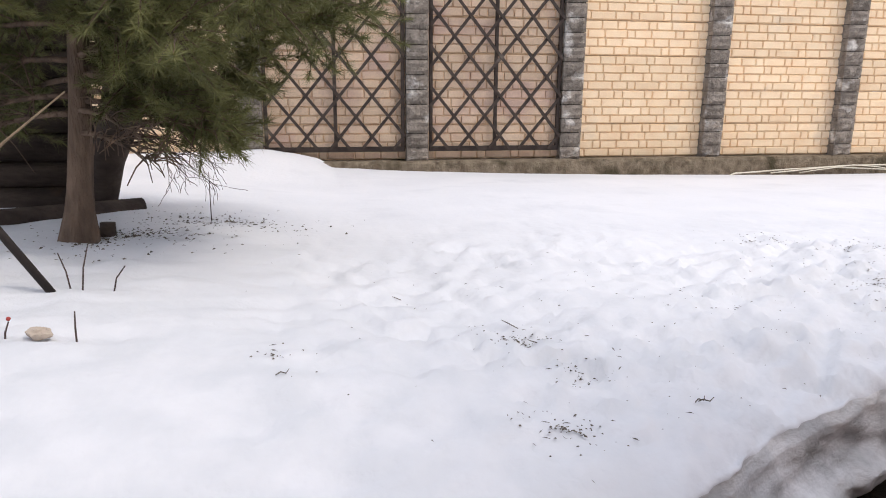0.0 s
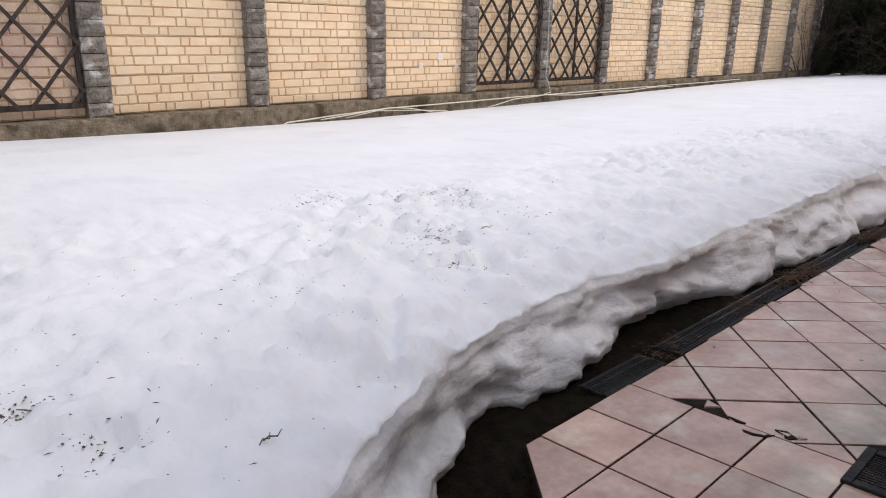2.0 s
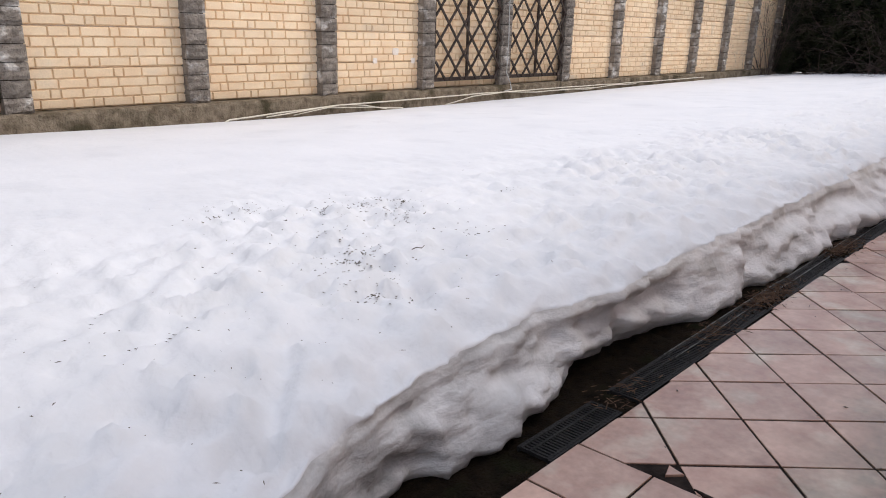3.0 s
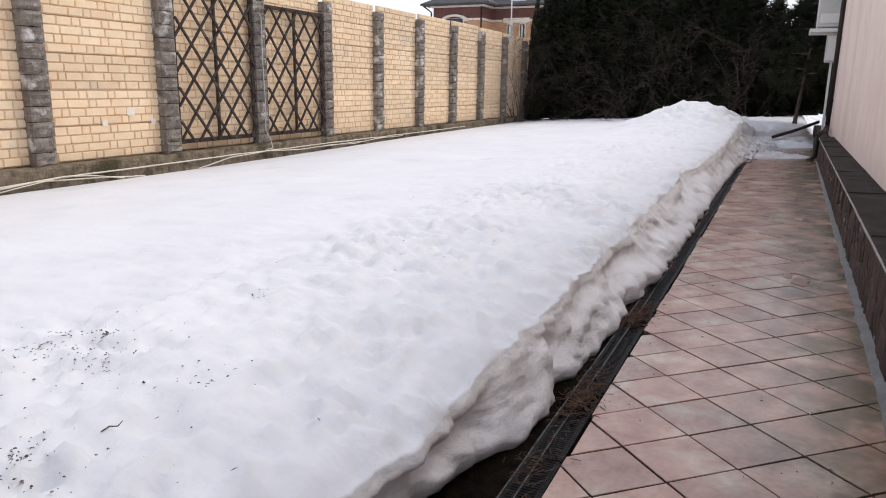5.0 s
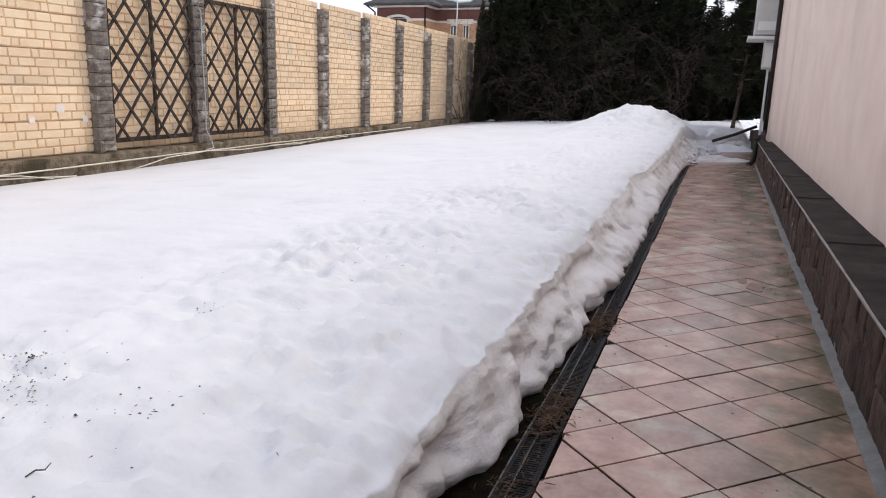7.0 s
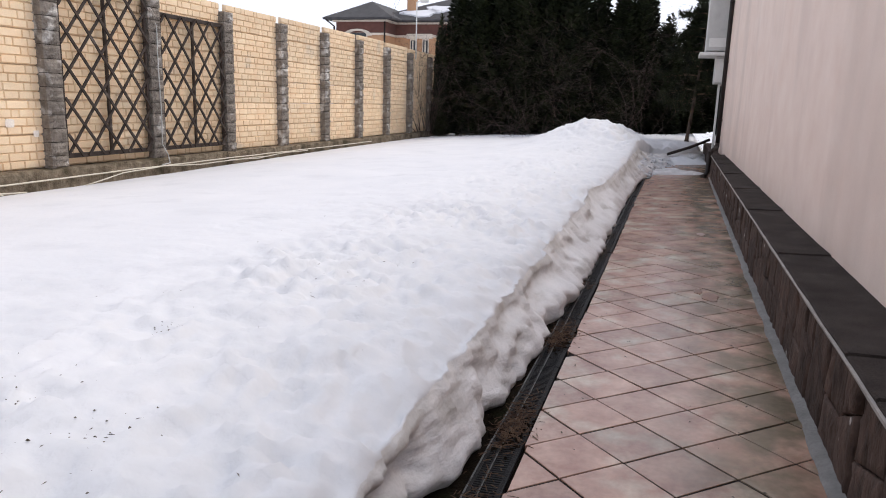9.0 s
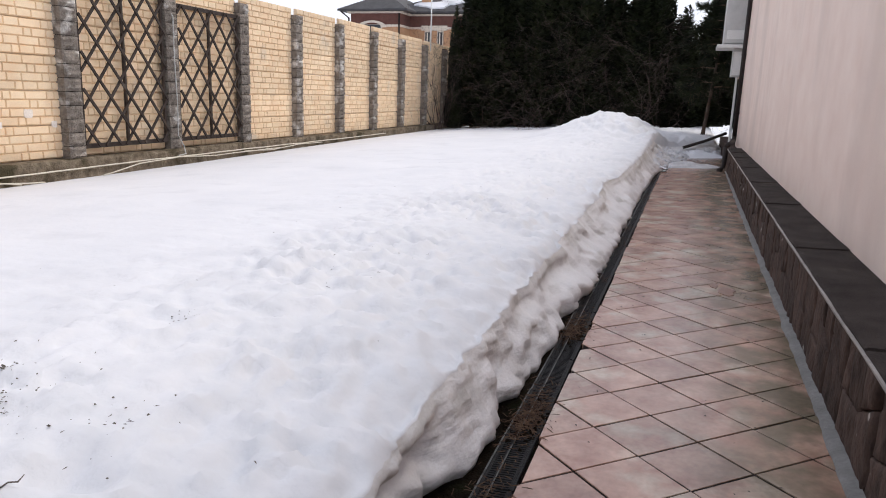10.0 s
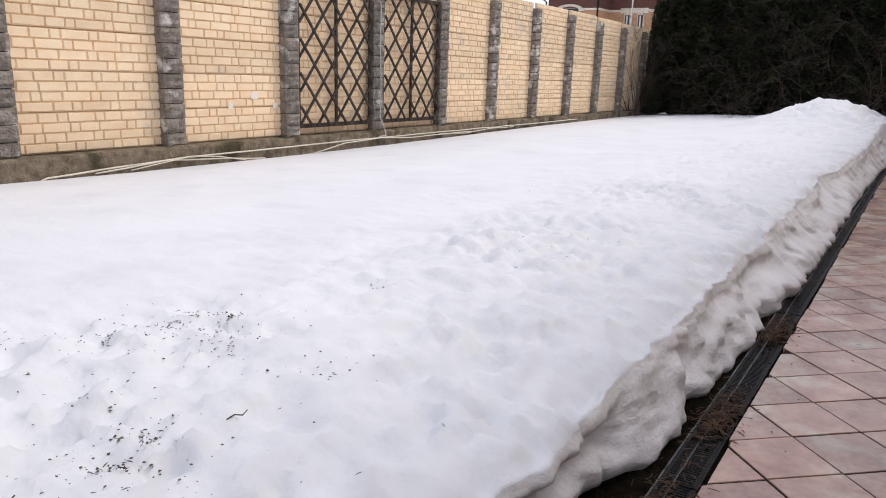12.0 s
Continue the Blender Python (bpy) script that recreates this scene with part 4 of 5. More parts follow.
def pine(name, pos, height, trunk_r, limbs, seed, label, lean=(0, 0), dense=1.0, length=0.085, width=0.0026, needles=46, material=NEEDLE, bare=0.0, bark=BARK):
    """A pine: tapered trunk, drooping limbs with side twigs, tufts of long needles."""
    r = random.Random(seed)
    t = thing(name, label, "tree", Matrix.Translation(pos))
    pts, radii = [], []
    n = 44
    for i in range(n + 1):
        q = i / n
        flare = 1 + 0.75 * math.exp(-max(0.0, q * (height + 0.3) - 0.3) / 0.14)
        pts.append((lean[0] * q * height + 0.02 * noise.noise((q * 4, seed, 0)), lean[1] * q * height, -0.3 + q * (height + 0.3)))
        radii.append(trunk_r * flare * (1 - 0.85 * q))
    bm = tube(pts, radii, 22)
    for vert in bm.verts:   # plated bark
        a = math.atan2(vert.co.y - lean[1] * vert.co.z, vert.co.x - lean[0] * vert.co.z)
        k = 0.10 * fbm(math.cos(a) * 2.6, math.sin(a) * 2.6, vert.co.z * 4 + seed, 3)
        vert.co.x += k * (vert.co.x - lean[0] * vert.co.z)
        vert.co.y += k * (vert.co.y - lean[1] * vert.co.z)
    part("trunk", bm, bark, t)
    for z, az, ln, rise in limbs:
        base = Vector((lean[0] * z, lean[1] * z, z))
        d = Vector((math.cos(az), math.sin(az), rise)).normalized()
        bm = bmesh.new()
        path, p = [base], base.copy()
        k = 8
        for i in range(k):
            d = (d + Vector((r.uniform(-0.16, 0.16), r.uniform(-0.16, 0.16), -0.075 if i < k - 2 else 0.10))).normalized()
            p = p + d * ln / k
            path.append(p.copy())
        add_tube(bm, path, [max(0.004, 0.020 * (1 - i / (k + 1))) for i in range(k + 1)], 6)
        tufts = []
        for i in range(2, k + 1):
            for _ in range(max(1, int(4 * dense))):
                sd = ((path[i] - path[i - 1]).normalized() + Vector((r.gauss(0, 1), r.gauss(0, 1), r.gauss(0, 0.7))) * 0.75).normalized()
                end = path[i] + sd * r.uniform(0.12, 0.34) * min(1.5, ln)
                mid = path[i] + (end - path[i]) * 0.5 + Vector((0, 0, 0.02))
                add_tube(bm, [path[i], mid, end], [0.005, 0.004, 0.003], 4)
                for q in (0.45, 0.75, 1.0):
                    c = path[i] + (end - path[i]) * q
                    tufts.append((c, (sd + Vector((0, 0, 0.25))).normalized()))
        limb = part("limb", bm, BARK, t)
        if z < bare:
            continue
        part("needles", needle_mass(tufts, r, needles, length, width, material), None, limb, "long dark olive-green needles")
    return t


r = random.Random(21)
near_limbs = []
for z, az, ln, rise in ((0.62, -0.5, 0.9, 0.12), (0.7, 0.1, 0.95, 0.15), (0.75, -0.9, 0.85, 0.1), (0.8, -0.2, 1.1, 0.12), (0.95, -0.45, 1.2, 0.1), (0.86, -0.35, 0.95, 0.10), (1.0, 0.2, 1.1, 0.12), (1.05, -0.8, 1.15, 0.25), (1.15, 0.5, 1.2, 0.2), (1.2, -0.15, 1.6, 0.28), (1.3, -1.2, 1.2, 0.1), (1.4, -0.6, 1.7, 0.2), (1.5, 0.15, 1.9, 0.22), (1.55, -1.7, 1.2, 0.0), (1.6, -2.5, 1.2, 0.05), (1.7, -0.35, 1.9, 0.12), (1.75, 0.6, 1.8, 0.1), (1.8, -1.0, 1.6, 0.1), (1.9, 2.9, 1.2, 0.1), (1.95, -0.05, 2.0, 0.08), (2.0, -1.5, 1.4, 0.05), (2.1, -0.6, 1.9, 0.05), (2.2, 0.3, 1.9, 0.05), (2.3, -2.2, 1.5, 0.1), (2.4, 1.5, 1.6, 0.2), (2.5, -1.1, 1.7, 0.1), (2.6, -0.2, 1.8, 0.1), (2.8, 2.2, 1.5, 0.2), (2.9, -2.8, 1.5, 0.2), (3.1, 0.8, 1.5, 0.3), (3.3, -0.8, 1.4, 0.3), (3.6, 2.0, 1.2, 0.4), (3.8, -2.0, 1.1, 0.4), (4.1, 0.2, 0.9, 0.5), (4.3, 3.0, 0.8, 0.6)):
    near_limbs.append((z + 0.02, az, ln * 0.86, rise - 0.02))
for z, az, ln, rise in ((0.95, -0.25, 0.85, 0.0), (1.02, -0.05, 0.95, -0.05), (1.12, -0.35, 0.95, 0.0)):
    near_limbs.append((z, az, ln, rise))
rr = random.Random(77)
for i in range(14):
    near_limbs.append((0.75 + 0.1 * i, rr.uniform(1.2, 3.4), rr.uniform(0.9, 1.5), rr.uniform(0.0, 0.15)))
for i in range(34):
    near_limbs.append((1.35 + 0.075 * i, rr.uniform(-3.1, 3.1) if i % 3 else rr.uniform(-1.6, 0.3), rr.uniform(0.9, 1.55), rr.uniform(0.0, 0.2)))
pine("pine_tree", (-0.54, 7.4, 0.62), 5.0, 0.074, near_limbs, 4, "pine tree with rough bark and low drooping needle branches", lean=(0.10, 0.0), dense=1.7, width=0.0040, needles=54, bare=0.88)
far_limbs = [(1.25 + 0.13 * i, 2.4 * i, 1.1 - 0.022 * i, 0.2) for i in range(30)]
pine("pine_tree", tuple(W(18.66, 3.84, 0.32)), 5.2, 0.055, far_limbs, 8, "young dark pine tree at the house corner", lean=(0.0, -0.09), dense=1.5, length=0.12, width=0.006, needles=30, material=THUJA, bark=OLD_WOOD)

# ---------------------------------------------------------------- corner with logs
t = thing("log_stack", "stack of weathered dark logs behind the pine", "log stack", Matrix.Translation((-4.13, 9.0, 0.50)))
for k, (y, z, x1, rad) in enumerate(((0.15, 0.15, 3.28, 0.15), (0.16, 0.38, 3.36, 0.12), (0.14, 0.60, 3.22, 0.12), (0.16, 0.82, 3.32, 0.12), (0.15, 1.04, 3.2, 0.12), (0.17, 1.26, 3.28, 0.12), (0.16, 1.48, 3.2, 0.12), (0.15, 1.70, 3.3, 0.12), (0.17, 1.92, 3.22, 0.12), (0.16, 2.14, 3.3, 0.12), (0.15, 2.36, 3.2, 0.12), (0.16, 2.58, 3.26, 0.11))):
    part("log", tube([(-3.5, y, z), (0, y + 0.01, z + 0.012), (x1, y, z)], [rad, rad * 1.03, rad * 0.96], 14), OLD_WOOD, t)
fallen = thing("fallen_log", "weathered log lying on the snow behind the pine", "log", Matrix.Translation((-0.43, 8.75, 0.60)))
part("log", tube([(-2.6, -2.256, 0.05), (-1.2, -1.041, 0.06), (0, 0, 0.045)], [0.09, 0.085, 0.075], 12), OLD_WOOD, fallen)
t = thing("leaning_trunk", "thick dark dead trunk leaning behind the pine", "tree trunk", Matrix.Translation((-0.70, 8.85, 0.66)))
part("trunk", tube([(-0.06, 0, -0.1), (0.02, 0.0, 0.35), (0.16, 0.03, 0.75), (0.25, 0.05, 1.3), (0.27, 0.06, 2.2)], [0.10, 0.13, 0.16, 0.15, 0.11], 12), OLD_WOOD, t)
for seed, a in ((31, 0.3), (32, -0.4), (33, 0.9), (34, -0.1), (35, 0.6), (36, -0.7), (37, 0.1), (38, -0.3), (39, 1.4), (40, 2.2), (41, 3.0), (42, 3.8)):
    bm = bmesh.new()
    rr = random.Random(seed)
    grow(bm, Vector((0.18, 0.0, 0.55 + 0.1 * a)), Vector((1, min(a, 1.0), -0.10)).normalized(), 0.62, 0.012, rr, 2, -0.09, 0.28)
    part("dead_branch", bm, TWIG, t)
c = W(-6.68, 7.36, snow_height(-6.68, 7.36))
t = thing("stump", "short dark sawn stump in the snow beside the pine", "stump", Matrix.Translation(c))
part("wood", tube([(0, 0, -0.06), (0.004, 0, 0.02), (0.006, 0.002, 0.075)], [0.056, 0.05, 0.046], 14), OLD_WOOD, t)
t = thing("metal_post", "dark post leaning into the snow", "post", Matrix.Translation((-0.18, 6.02, 0.57)))
part("shaft", tube([(0.02, 0, -0.08), (-0.33, -0.12, 0.55)], 0.018, 10), PIPE, t)
t = thing("bare_stick", "pale bare stick reaching up", "stick", Matrix.Translation((-0.52, 5.3, 0.5)))
part("stem", tube([(0, 0, -0.1), (0.10, 0.07, 0.45), (0.34, 0.22, 0.77), (0.47, 0.5, 0.95)], [0.007, 0.0065, 0.005, 0.003], 6), STRAW, t)


def snow_at(x, y):
    u, v = uv_of(x, y)
    return snow_height(u, v)


bm = bmesh.new()
bmesh.ops.create_icosphere(bm, subdivisions=4, radius=0.030)
for vert in bm.verts:
    vert.co *= 1 + 0.45 * fbm(vert.co.x * 22, vert.co.y * 22, vert.co.z * 22, 4)
    vert.co.x *= 1.45
    vert.co.z *= 0.75
tagged(part("rock", bm, ROCK, m=Matrix.Translation((-0.115, 5.45, snow_at(-0.115, 5.45) + 0.012))), "pale tan rock lying on the snow", "rock")
for x, y, h, lean, lab in ((0.01, 5.45, 0.11, 0.0, "thin dry stalk standing in the snow"), (0.16, 8.2, 0.36, 0.0, "tall thin dry stalk standing in the snow"), (-0.225, 5.45, 0.075, 0.25, "thin stalk with a red rose hip"), (-0.12, 6.0, 0.2, 0.2, "thin dry stalk standing in the snow"), (-0.17, 6.05, 0.16, -0.3, "thin dry stalk standing in the snow"), (0.0, 6.0, 0.10, 0.6, "thin dry stalk standing in the snow")):
    t = thing("dry_stalk", lab, "stalk", Matrix.Translation((x, y, snow_at(x, y))), "dry stalks in the snow")
    part("stem", tube([(0, 0, -0.05), (lean * h * 0.4, 0, h * 0.5), (lean * h, 0.01, h)], [0.004, 0.0035, 0.0025], 5), TWIG, t)
    if "hip" in lab:
        hb = bmesh.new()
        bmesh.ops.create_icosphere(hb, subdivisions=2, radius=0.008)
        part("rose_hip", hb, HIP, t, "red rose hip", m=Matrix.Translation((lean * h, 0.01, h + 0.01)))


# ---------------------------------------------------------------- litter on the snow
def litter(name, spots, seed, label, size=(0.0015, 0.0075), sticks=0.22):
    """Dark crumbs and needles scattered round (u, v, reach, count)."""
    r = random.Random(seed)
    verts, faces = [], []
    for u, v, reach, count in spots:
        for _ in range(count):
            a, d = r.uniform(0, 6.283), reach * abs(r.gauss(0, 0.55))
            pu, pv = u + d * 1.3 * math.cos(a), v + d * math.sin(a)
            if pv < interp(pu, EDGE_TOP) + 0.10:
                continue
            c = W(pu, pv, snow_height(pu, pv) + 0.004)
            q = r.uniform(0, 6.283)
            if r.random() < sticks:
                l, w, hgt = r.uniform(0.005, 0.016), r.uniform(0.0008, 0.0016), 0.003
            else:
                l = r.uniform(*size)
                w, hgt = l * r.uniform(0.5, 1), l * r.uniform(0.4, 0.9)
            ax, ay = Vector((math.cos(q), math.sin(q), r.uniform(-0.2, 0.3))), Vector((-math.sin(q), math.cos(q), 0))
            i = len(verts)
            verts += [tuple(c + ax * l), tuple(c + ay * w), tuple(c - ax * l), tuple(c - ay * w), tuple(c + Vector((r.uniform(-0.3, 0.3) * l, 0, hgt)))]
            faces += [(i, i + 1, i + 4), (i + 1, i + 2, i + 4), (i + 2, i + 3, i + 4), (i + 3, i, i + 4)]
    me = bpy.data.meshes.new(name)
    me.from_pydata(verts, [], faces)
    me.materials.append(DIRT)
    return tagged(new(name, me), label, "litter", kind="stuff")


litter("snow_litter", [(-1.68, 6.65, 0.36, 150), (-1.5, 6.5, 0.10, 60), (-1.9, 6.72, 0.10, 50), (-2.2, 7.0, 0.25, 70), (-2.5, 6.88, 0.12, 40), (-1.68, 6.28, 0.2, 80), (-2.45, 5.82, 0.16, 150), (-2.3, 5.9, 0.10, 60), (-2.55, 5.55, 0.2, 110), (-0.65, 6.33, 0.10, 24), (-4.56, 5.25, 0.13, 130), (-4.42, 4.95, 0.12, 60), (-4.6, 4.55, 0.12, 90), (-5.5, 5.1, 0.12, 24), (-1.66, 5.8, 0.25, 30), (-2.3, 6.2, 0.5, 60)], 2, "clusters of dark crumbs and twigs on the melting snow")
litter("snow_specks", [(-3.4, 5.6, 1.6, 150), (0.5, 6.0, 2.0, 60), (5, 6.2, 2.5, 50), (-4.5, 6.0, 1.2, 40), (-4.3, 4.9, 0.8, 60), (-6.5, 7.5, 0.9, 70)], 3, "sparse dark specks on the snow", (0.0015, 0.0045), 0.35)
litter("bark_litter", [(-6.45, 7.25, 0.45, 260), (-6.0, 8.0, 0.45, 120), (-6.6, 6.6, 0.5, 60), (-5.9, 8.0, 0.7, 110), (-6.6, 6.9, 0.9, 70), (-6.5, 7.3, 0.45, 140), (-6.2, 7.9, 0.6, 110)], 4, "fallen bark and needles on the snow under the pine", (0.004, 0.014), 0.5)
for u, v, l, a in ((-4.03, 4.74, 0.036, 0.0), (-4.06, 4.72, 0.026, 0.3), (-4.975, 5.89, 0.026, 2.2), (-2.06, 5.78, 0.035, -0.4), (-5.45, 4.9, 0.024, 0.3), (-4.56, 5.36, 0.055, 1.9), (-4.5, 5.2, 0.03, 2.3)):
    c = W(u, v, snow_height(u, v) + 0.006)
    tw = part("twig", tube([(-l, 0, 0.0), (-l * 0.2, 0.006, 0.006), (l * 0.4, -0.004, 0.002), (l, 0.008, 0.010)], [0.002, 0.0024, 0.0024, 0.0014], 5), DIRT, m=Matrix.Translation(c) @ Matrix.Rotation(a, 4, "Z"))
    tagged(tw, "short dark twig lying on the snow", "twig", "twigs on the snow")

# dry stalks and leaves caught in the drain
r = random.Random(9)
verts, faces = [], []
for u, reach, count in ((-0.26, 0.13, 260), (1.13, 0.13, 240), (-1.9, 0.12, 60), (-1.0, 0.16, 60), (-0.15, 0.18, 170), (1.3, 0.16, 110), (2.6, 0.1, 40), (4.1, 0.2, 80), (5.0, 0.1, 40), (-0.9, 0.15, 50), (8.0, 0.2, 40), (10.5, 0.2, 40)):
    for _ in range(count):
        c = W(u + r.gauss(0, reach), 4.75 + r.gauss(0, 0.045), 0.002 + abs(r.gauss(0, 0.008)))
        q, l, w = r.uniform(0, 6.283), r.uniform(0.006, 0.028), r.uniform(0.001, 0.003)
        ax, ay = Vector((math.cos(q), math.sin(q), r.uniform(-0.25, 0.25))) * l, Vector((-math.sin(q), math.cos(q), 0)) * w
        i = len(verts)
        verts += [tuple(c - ax - ay), tuple(c + ax - ay), tuple(c + ax + ay), tuple(c - ax + ay), tuple(c + Vector((0, 0, 0.003)))]
        faces += [(i, i + 1, i + 4), (i + 1, i + 2, i + 4), (i + 2, i + 3, i + 4), (i + 3, i, i + 4)]
me = bpy.data.meshes.new("drain_litter")
me.from_pydata(verts, [], faces)
me.materials.append(DEAD_LEAF)
tagged(new("drain_litter", me), "dry brown stalks and leaves caught in the drain", "litter", kind="stuff")

# ---------------------------------------------------------------- hose and cables on the footing
def cable(points, rad, label, seed, name="cable"):
    pts = []
    for (x0, y0, z0), (x1, y1, z1) in zip(points, points[1:]):
        n = max(2, int(abs(x1 - x0) / 0.25))
        for i in range(n):
            q = i / n
            pts.append((x0 + (x1 - x0) * q, y0 + (y1 - y0) * q + 0.012 * noise.noise((x0 + q * (x1 - x0), seed, 0)), z0 + (z1 - z0) * q + 0.012 * noise.noise((1.3 * (x0 + q * (x1 - x0)), seed, 4))))
    pts.append(points[-1])
    return tagged(part(name, tube(pts, rad, 7), CABLE, m=FM.copy()), label, "cable")


cable([(2.30, -0.22, 0.36), (2.60, -0.180, 0.465), (3.57, -0.160, 0.505), (4.53, -0.150, 0.550), (6.17, -0.160, 0.560), (8.29, -0.160, 0.575), (11.08, -0.160, 0.580), (15.80, -0.150, 0.575), (18.70, -0.150, 0.585)], 0.012, "cream hose running along the fence footing", 1, "hose")
cable([(3.18, -0.220, 0.465), (4.24, -0.180, 0.535), (5.40, -0.190, 0.475), (5.98, -0.220, 0.435)], 0.010, "thin white cable looping over the snow", 2)
cable([(7.04, -0.250, 0.435), (7.90, -0.190, 0.535), (8.96, -0.180, 0.575), (10.02, -0.180, 0.525), (10.99, -0.180, 0.535), (12.43, -0.180, 0.525)], 0.010, "thin white cable sagging below the hose", 3)
cable([(3.66, -0.240, 0.465), (4.63, -0.190, 0.565), (5.11, -0.200, 0.525), (5.59, -0.230, 0.440)], 0.008, "thin white cable looping over the snow", 4)
cable([(10.99, -0.180, 0.545), (12.14, -0.180, 0.505), (13.20, -0.180, 0.555), (14.46, -0.180, 0.545)], 0.009, "thin white cable sagging below the hose", 6)
PX = FENCE_X + PITCH * 4
riser = [(PX - 0.04, -0.025, 3.05), (PX - 0.01, -0.035, 3.0), (PX - 0.02, -0.035, 2.3), (PX + 0.01, -0.035, 1.5), (PX - 0.01, -0.035, 0.95), (PX + 0.05, -0.10, 0.75), (PX + 0.03, -0.15, 0.615), (PX - 0.2, -0.16, 0.595)]
tagged(part("conduit", tube(riser, 0.010, 7), GREY_METAL, m=FM.copy()), "grey conduit climbing a fence pillar", "conduit")

# ---------------------------------------------------------------- camera pole at the fence's end
t = thing("camera_pole", "thin white pole with a surveillance camera", "pole", FM @ Matrix.Translation((22.9, -0.1, 0.5)))
part("mast", tube([(0, 0, 2.8), (0, 0, 4.75)], 0.022, 10), WHITE_METAL, t)
part("arm", tube([(0, 0, 4.72), (0.05, -0.12, 4.80), (0.05, -0.2, 4.80)], 0.02, 8), WHITE_METAL, t)
part("camera_body", box(-0.06, 0.06, -0.42, -0.14, 4.72, 4.83, 0.015), WHITE_METAL, t)

# ---------------------------------------------------------------- neighbouring house
NM = HM @ Matrix.Translation((60, 0, 0))
nb = thing("neighbour_house", "two-storey red and orange house with a dark hipped roof", "house", NM)
part("lower_wall", box(0, 11, 30.2, 35.2, -0.2, 8.55), TAN, nb, "orange facade")
part("lower_wall", box(2.5, 11, 22, 30.2, -0.2, 8.55), TAN, nb, "orange facade")
part("upper_wall", box(-0.02, 11, 30.2, 35.22, 8.55, 9.75), RED_BRICK, nb, "dark red upper band")
part("upper_wall", box(2.48, 11, 22, 30.2, 8.55, 9.75), RED_BRICK, nb, "dark red upper band")
part("cornice", box(-0.12, 11, 30.1, 35.3, 8.42, 8.62, 0.02), CREAM, nb)
part("cornice", box(2.36, 11, 22, 30.1, 8.42, 8.62, 0.02), CREAM, nb)
part("cornice", box(-0.3, 11, 29.9, 35.5, 9.62, 9.78, 0.02), CREAM, nb)
part("cornice", box(2.2, 11, 22, 29.9, 9.62, 9.78, 0.02), CREAM, nb)


def hip(u0, u1, v0, v1, z, rise, inset):
    bm = bmesh.new()
    lo = [bm.verts.new(p) for p in ((u0, v0, z), (u1, v0, z), (u1, v1, z), (u0, v1, z))]
    ed = [bm.verts.new(v.co + Vector((0, 0, 0.16))) for v in lo]
    vm = (v0 + v1) / 2
    rd = [bm.verts.new((u0 + inset, vm, z + rise)), bm.verts.new((u1 - inset, vm, z + rise))]
    bm.faces.new(list(reversed(lo)))
    for i in range(4):
        bm.faces.new((lo[i], lo[(i + 1) % 4], ed[(i + 1) % 4], ed[i]))
    bm.faces.new((ed[0], ed[1], rd[1], rd[0]))
    bm.faces.new((ed[1], ed[2], rd[1]))
    bm.faces.new((ed[2], ed[3], rd[0], rd[1]))
    bm.faces.new((ed[3], ed[0], rd[0]))
    return bm


part("roof", hip(-0.9, 12, 29.2, 36.2, 9.78, 2.0, 3.5), ROOF, nb, "dark hipped roof")
part("roof", hip(1.6, 14, 15, 33.5, 9.80, 3.2, 6.0), ROOF, nb, "dark hipped roof")
part("chimney", box(3.4, 4.2, 28.6, 29.4, 10.2, 12.8, 0.03), TAN, nb, "orange brick chimney")
for va, vb, da in ((26.0, 29.6, 0.0), (24.5, 27.6, 0.9)):
    bm = bmesh.new()
    n = 12
    rim = []
    for i in range(n):
        a = 6.283 * i / n
        q = 1 + 0.3 * math.sin(3 * a + va)
        vv = (va + vb) / 2 + (vb - va) / 2 * math.cos(a) * q
        uu = 2.9 + da + 0.7 * math.sin(a) * q
        rim.append((uu, vv, 9.96 + (uu - 1.6) * 3.04 / 6.0))
    lo = [bm.verts.new((p[0], p[1], p[2] - 0.08)) for p in rim]
    hi = [bm.verts.new((p[0], p[1], p[2] + 0.14)) for p in rim]
    for i in range(n):
        bm.faces.new((lo[i], lo[(i + 1) % n], hi[(i + 1) % n], hi[i]))
    bm.faces.new(hi)
    part("roof_snow", bm, SNOW, nb, "patch of snow on the roof")
for v in (28.35, 27.1):
    wdw = part("window", box(2.44, 2.5, v - 0.32, v + 0.32, 6.7, 8.3, 0.01), CREAM, nb, "narrow window with a pale surround")
    part("pane", box(2.40, 2.44, v - 0.22, v + 0.22, 6.7, 8.15), GLASS, wdw)
    part("curtain", box(2.392, 2.40, v - 0.05, v + 0.08, 6.7, 8.1), CREAM, wdw)
part("window_head", box(2.30, 2.48, 26.4, 29.0, 8.3, 8.75, 0.02), CREAM, nb)
bm = bmesh.new()
n = 12
for i in range(n):
    a0, a1 = math.pi * i / n, math.pi * (i + 1) / n
    vs = [bm.verts.new((uu, 33.0 + rr * 1.25 * math.cos(a), 8.35 + rr * 0.55 * math.sin(a))) for uu in (-0.2, 0.0) for rr in (0.8, 1.15) for a in (a0, a1)]
    bm.faces.new((vs[0], vs[1], vs[3], vs[2]))
    bm.faces.new((vs[2], vs[3], vs[7], vs[6]))
    bm.faces.new((vs[0], vs[4], vs[5], vs[1]))
part("arch", bm, CREAM, nb, "cream arch over a window")
wdw = part("window", box(-0.10, -0.02, 32.0, 34.0, 6.9, 8.6, 0.02), CREAM, nb)
part("pane", box(-0.13, -0.10, 32.1, 33.9, 6.9, 8.6), GLASS, wdw)
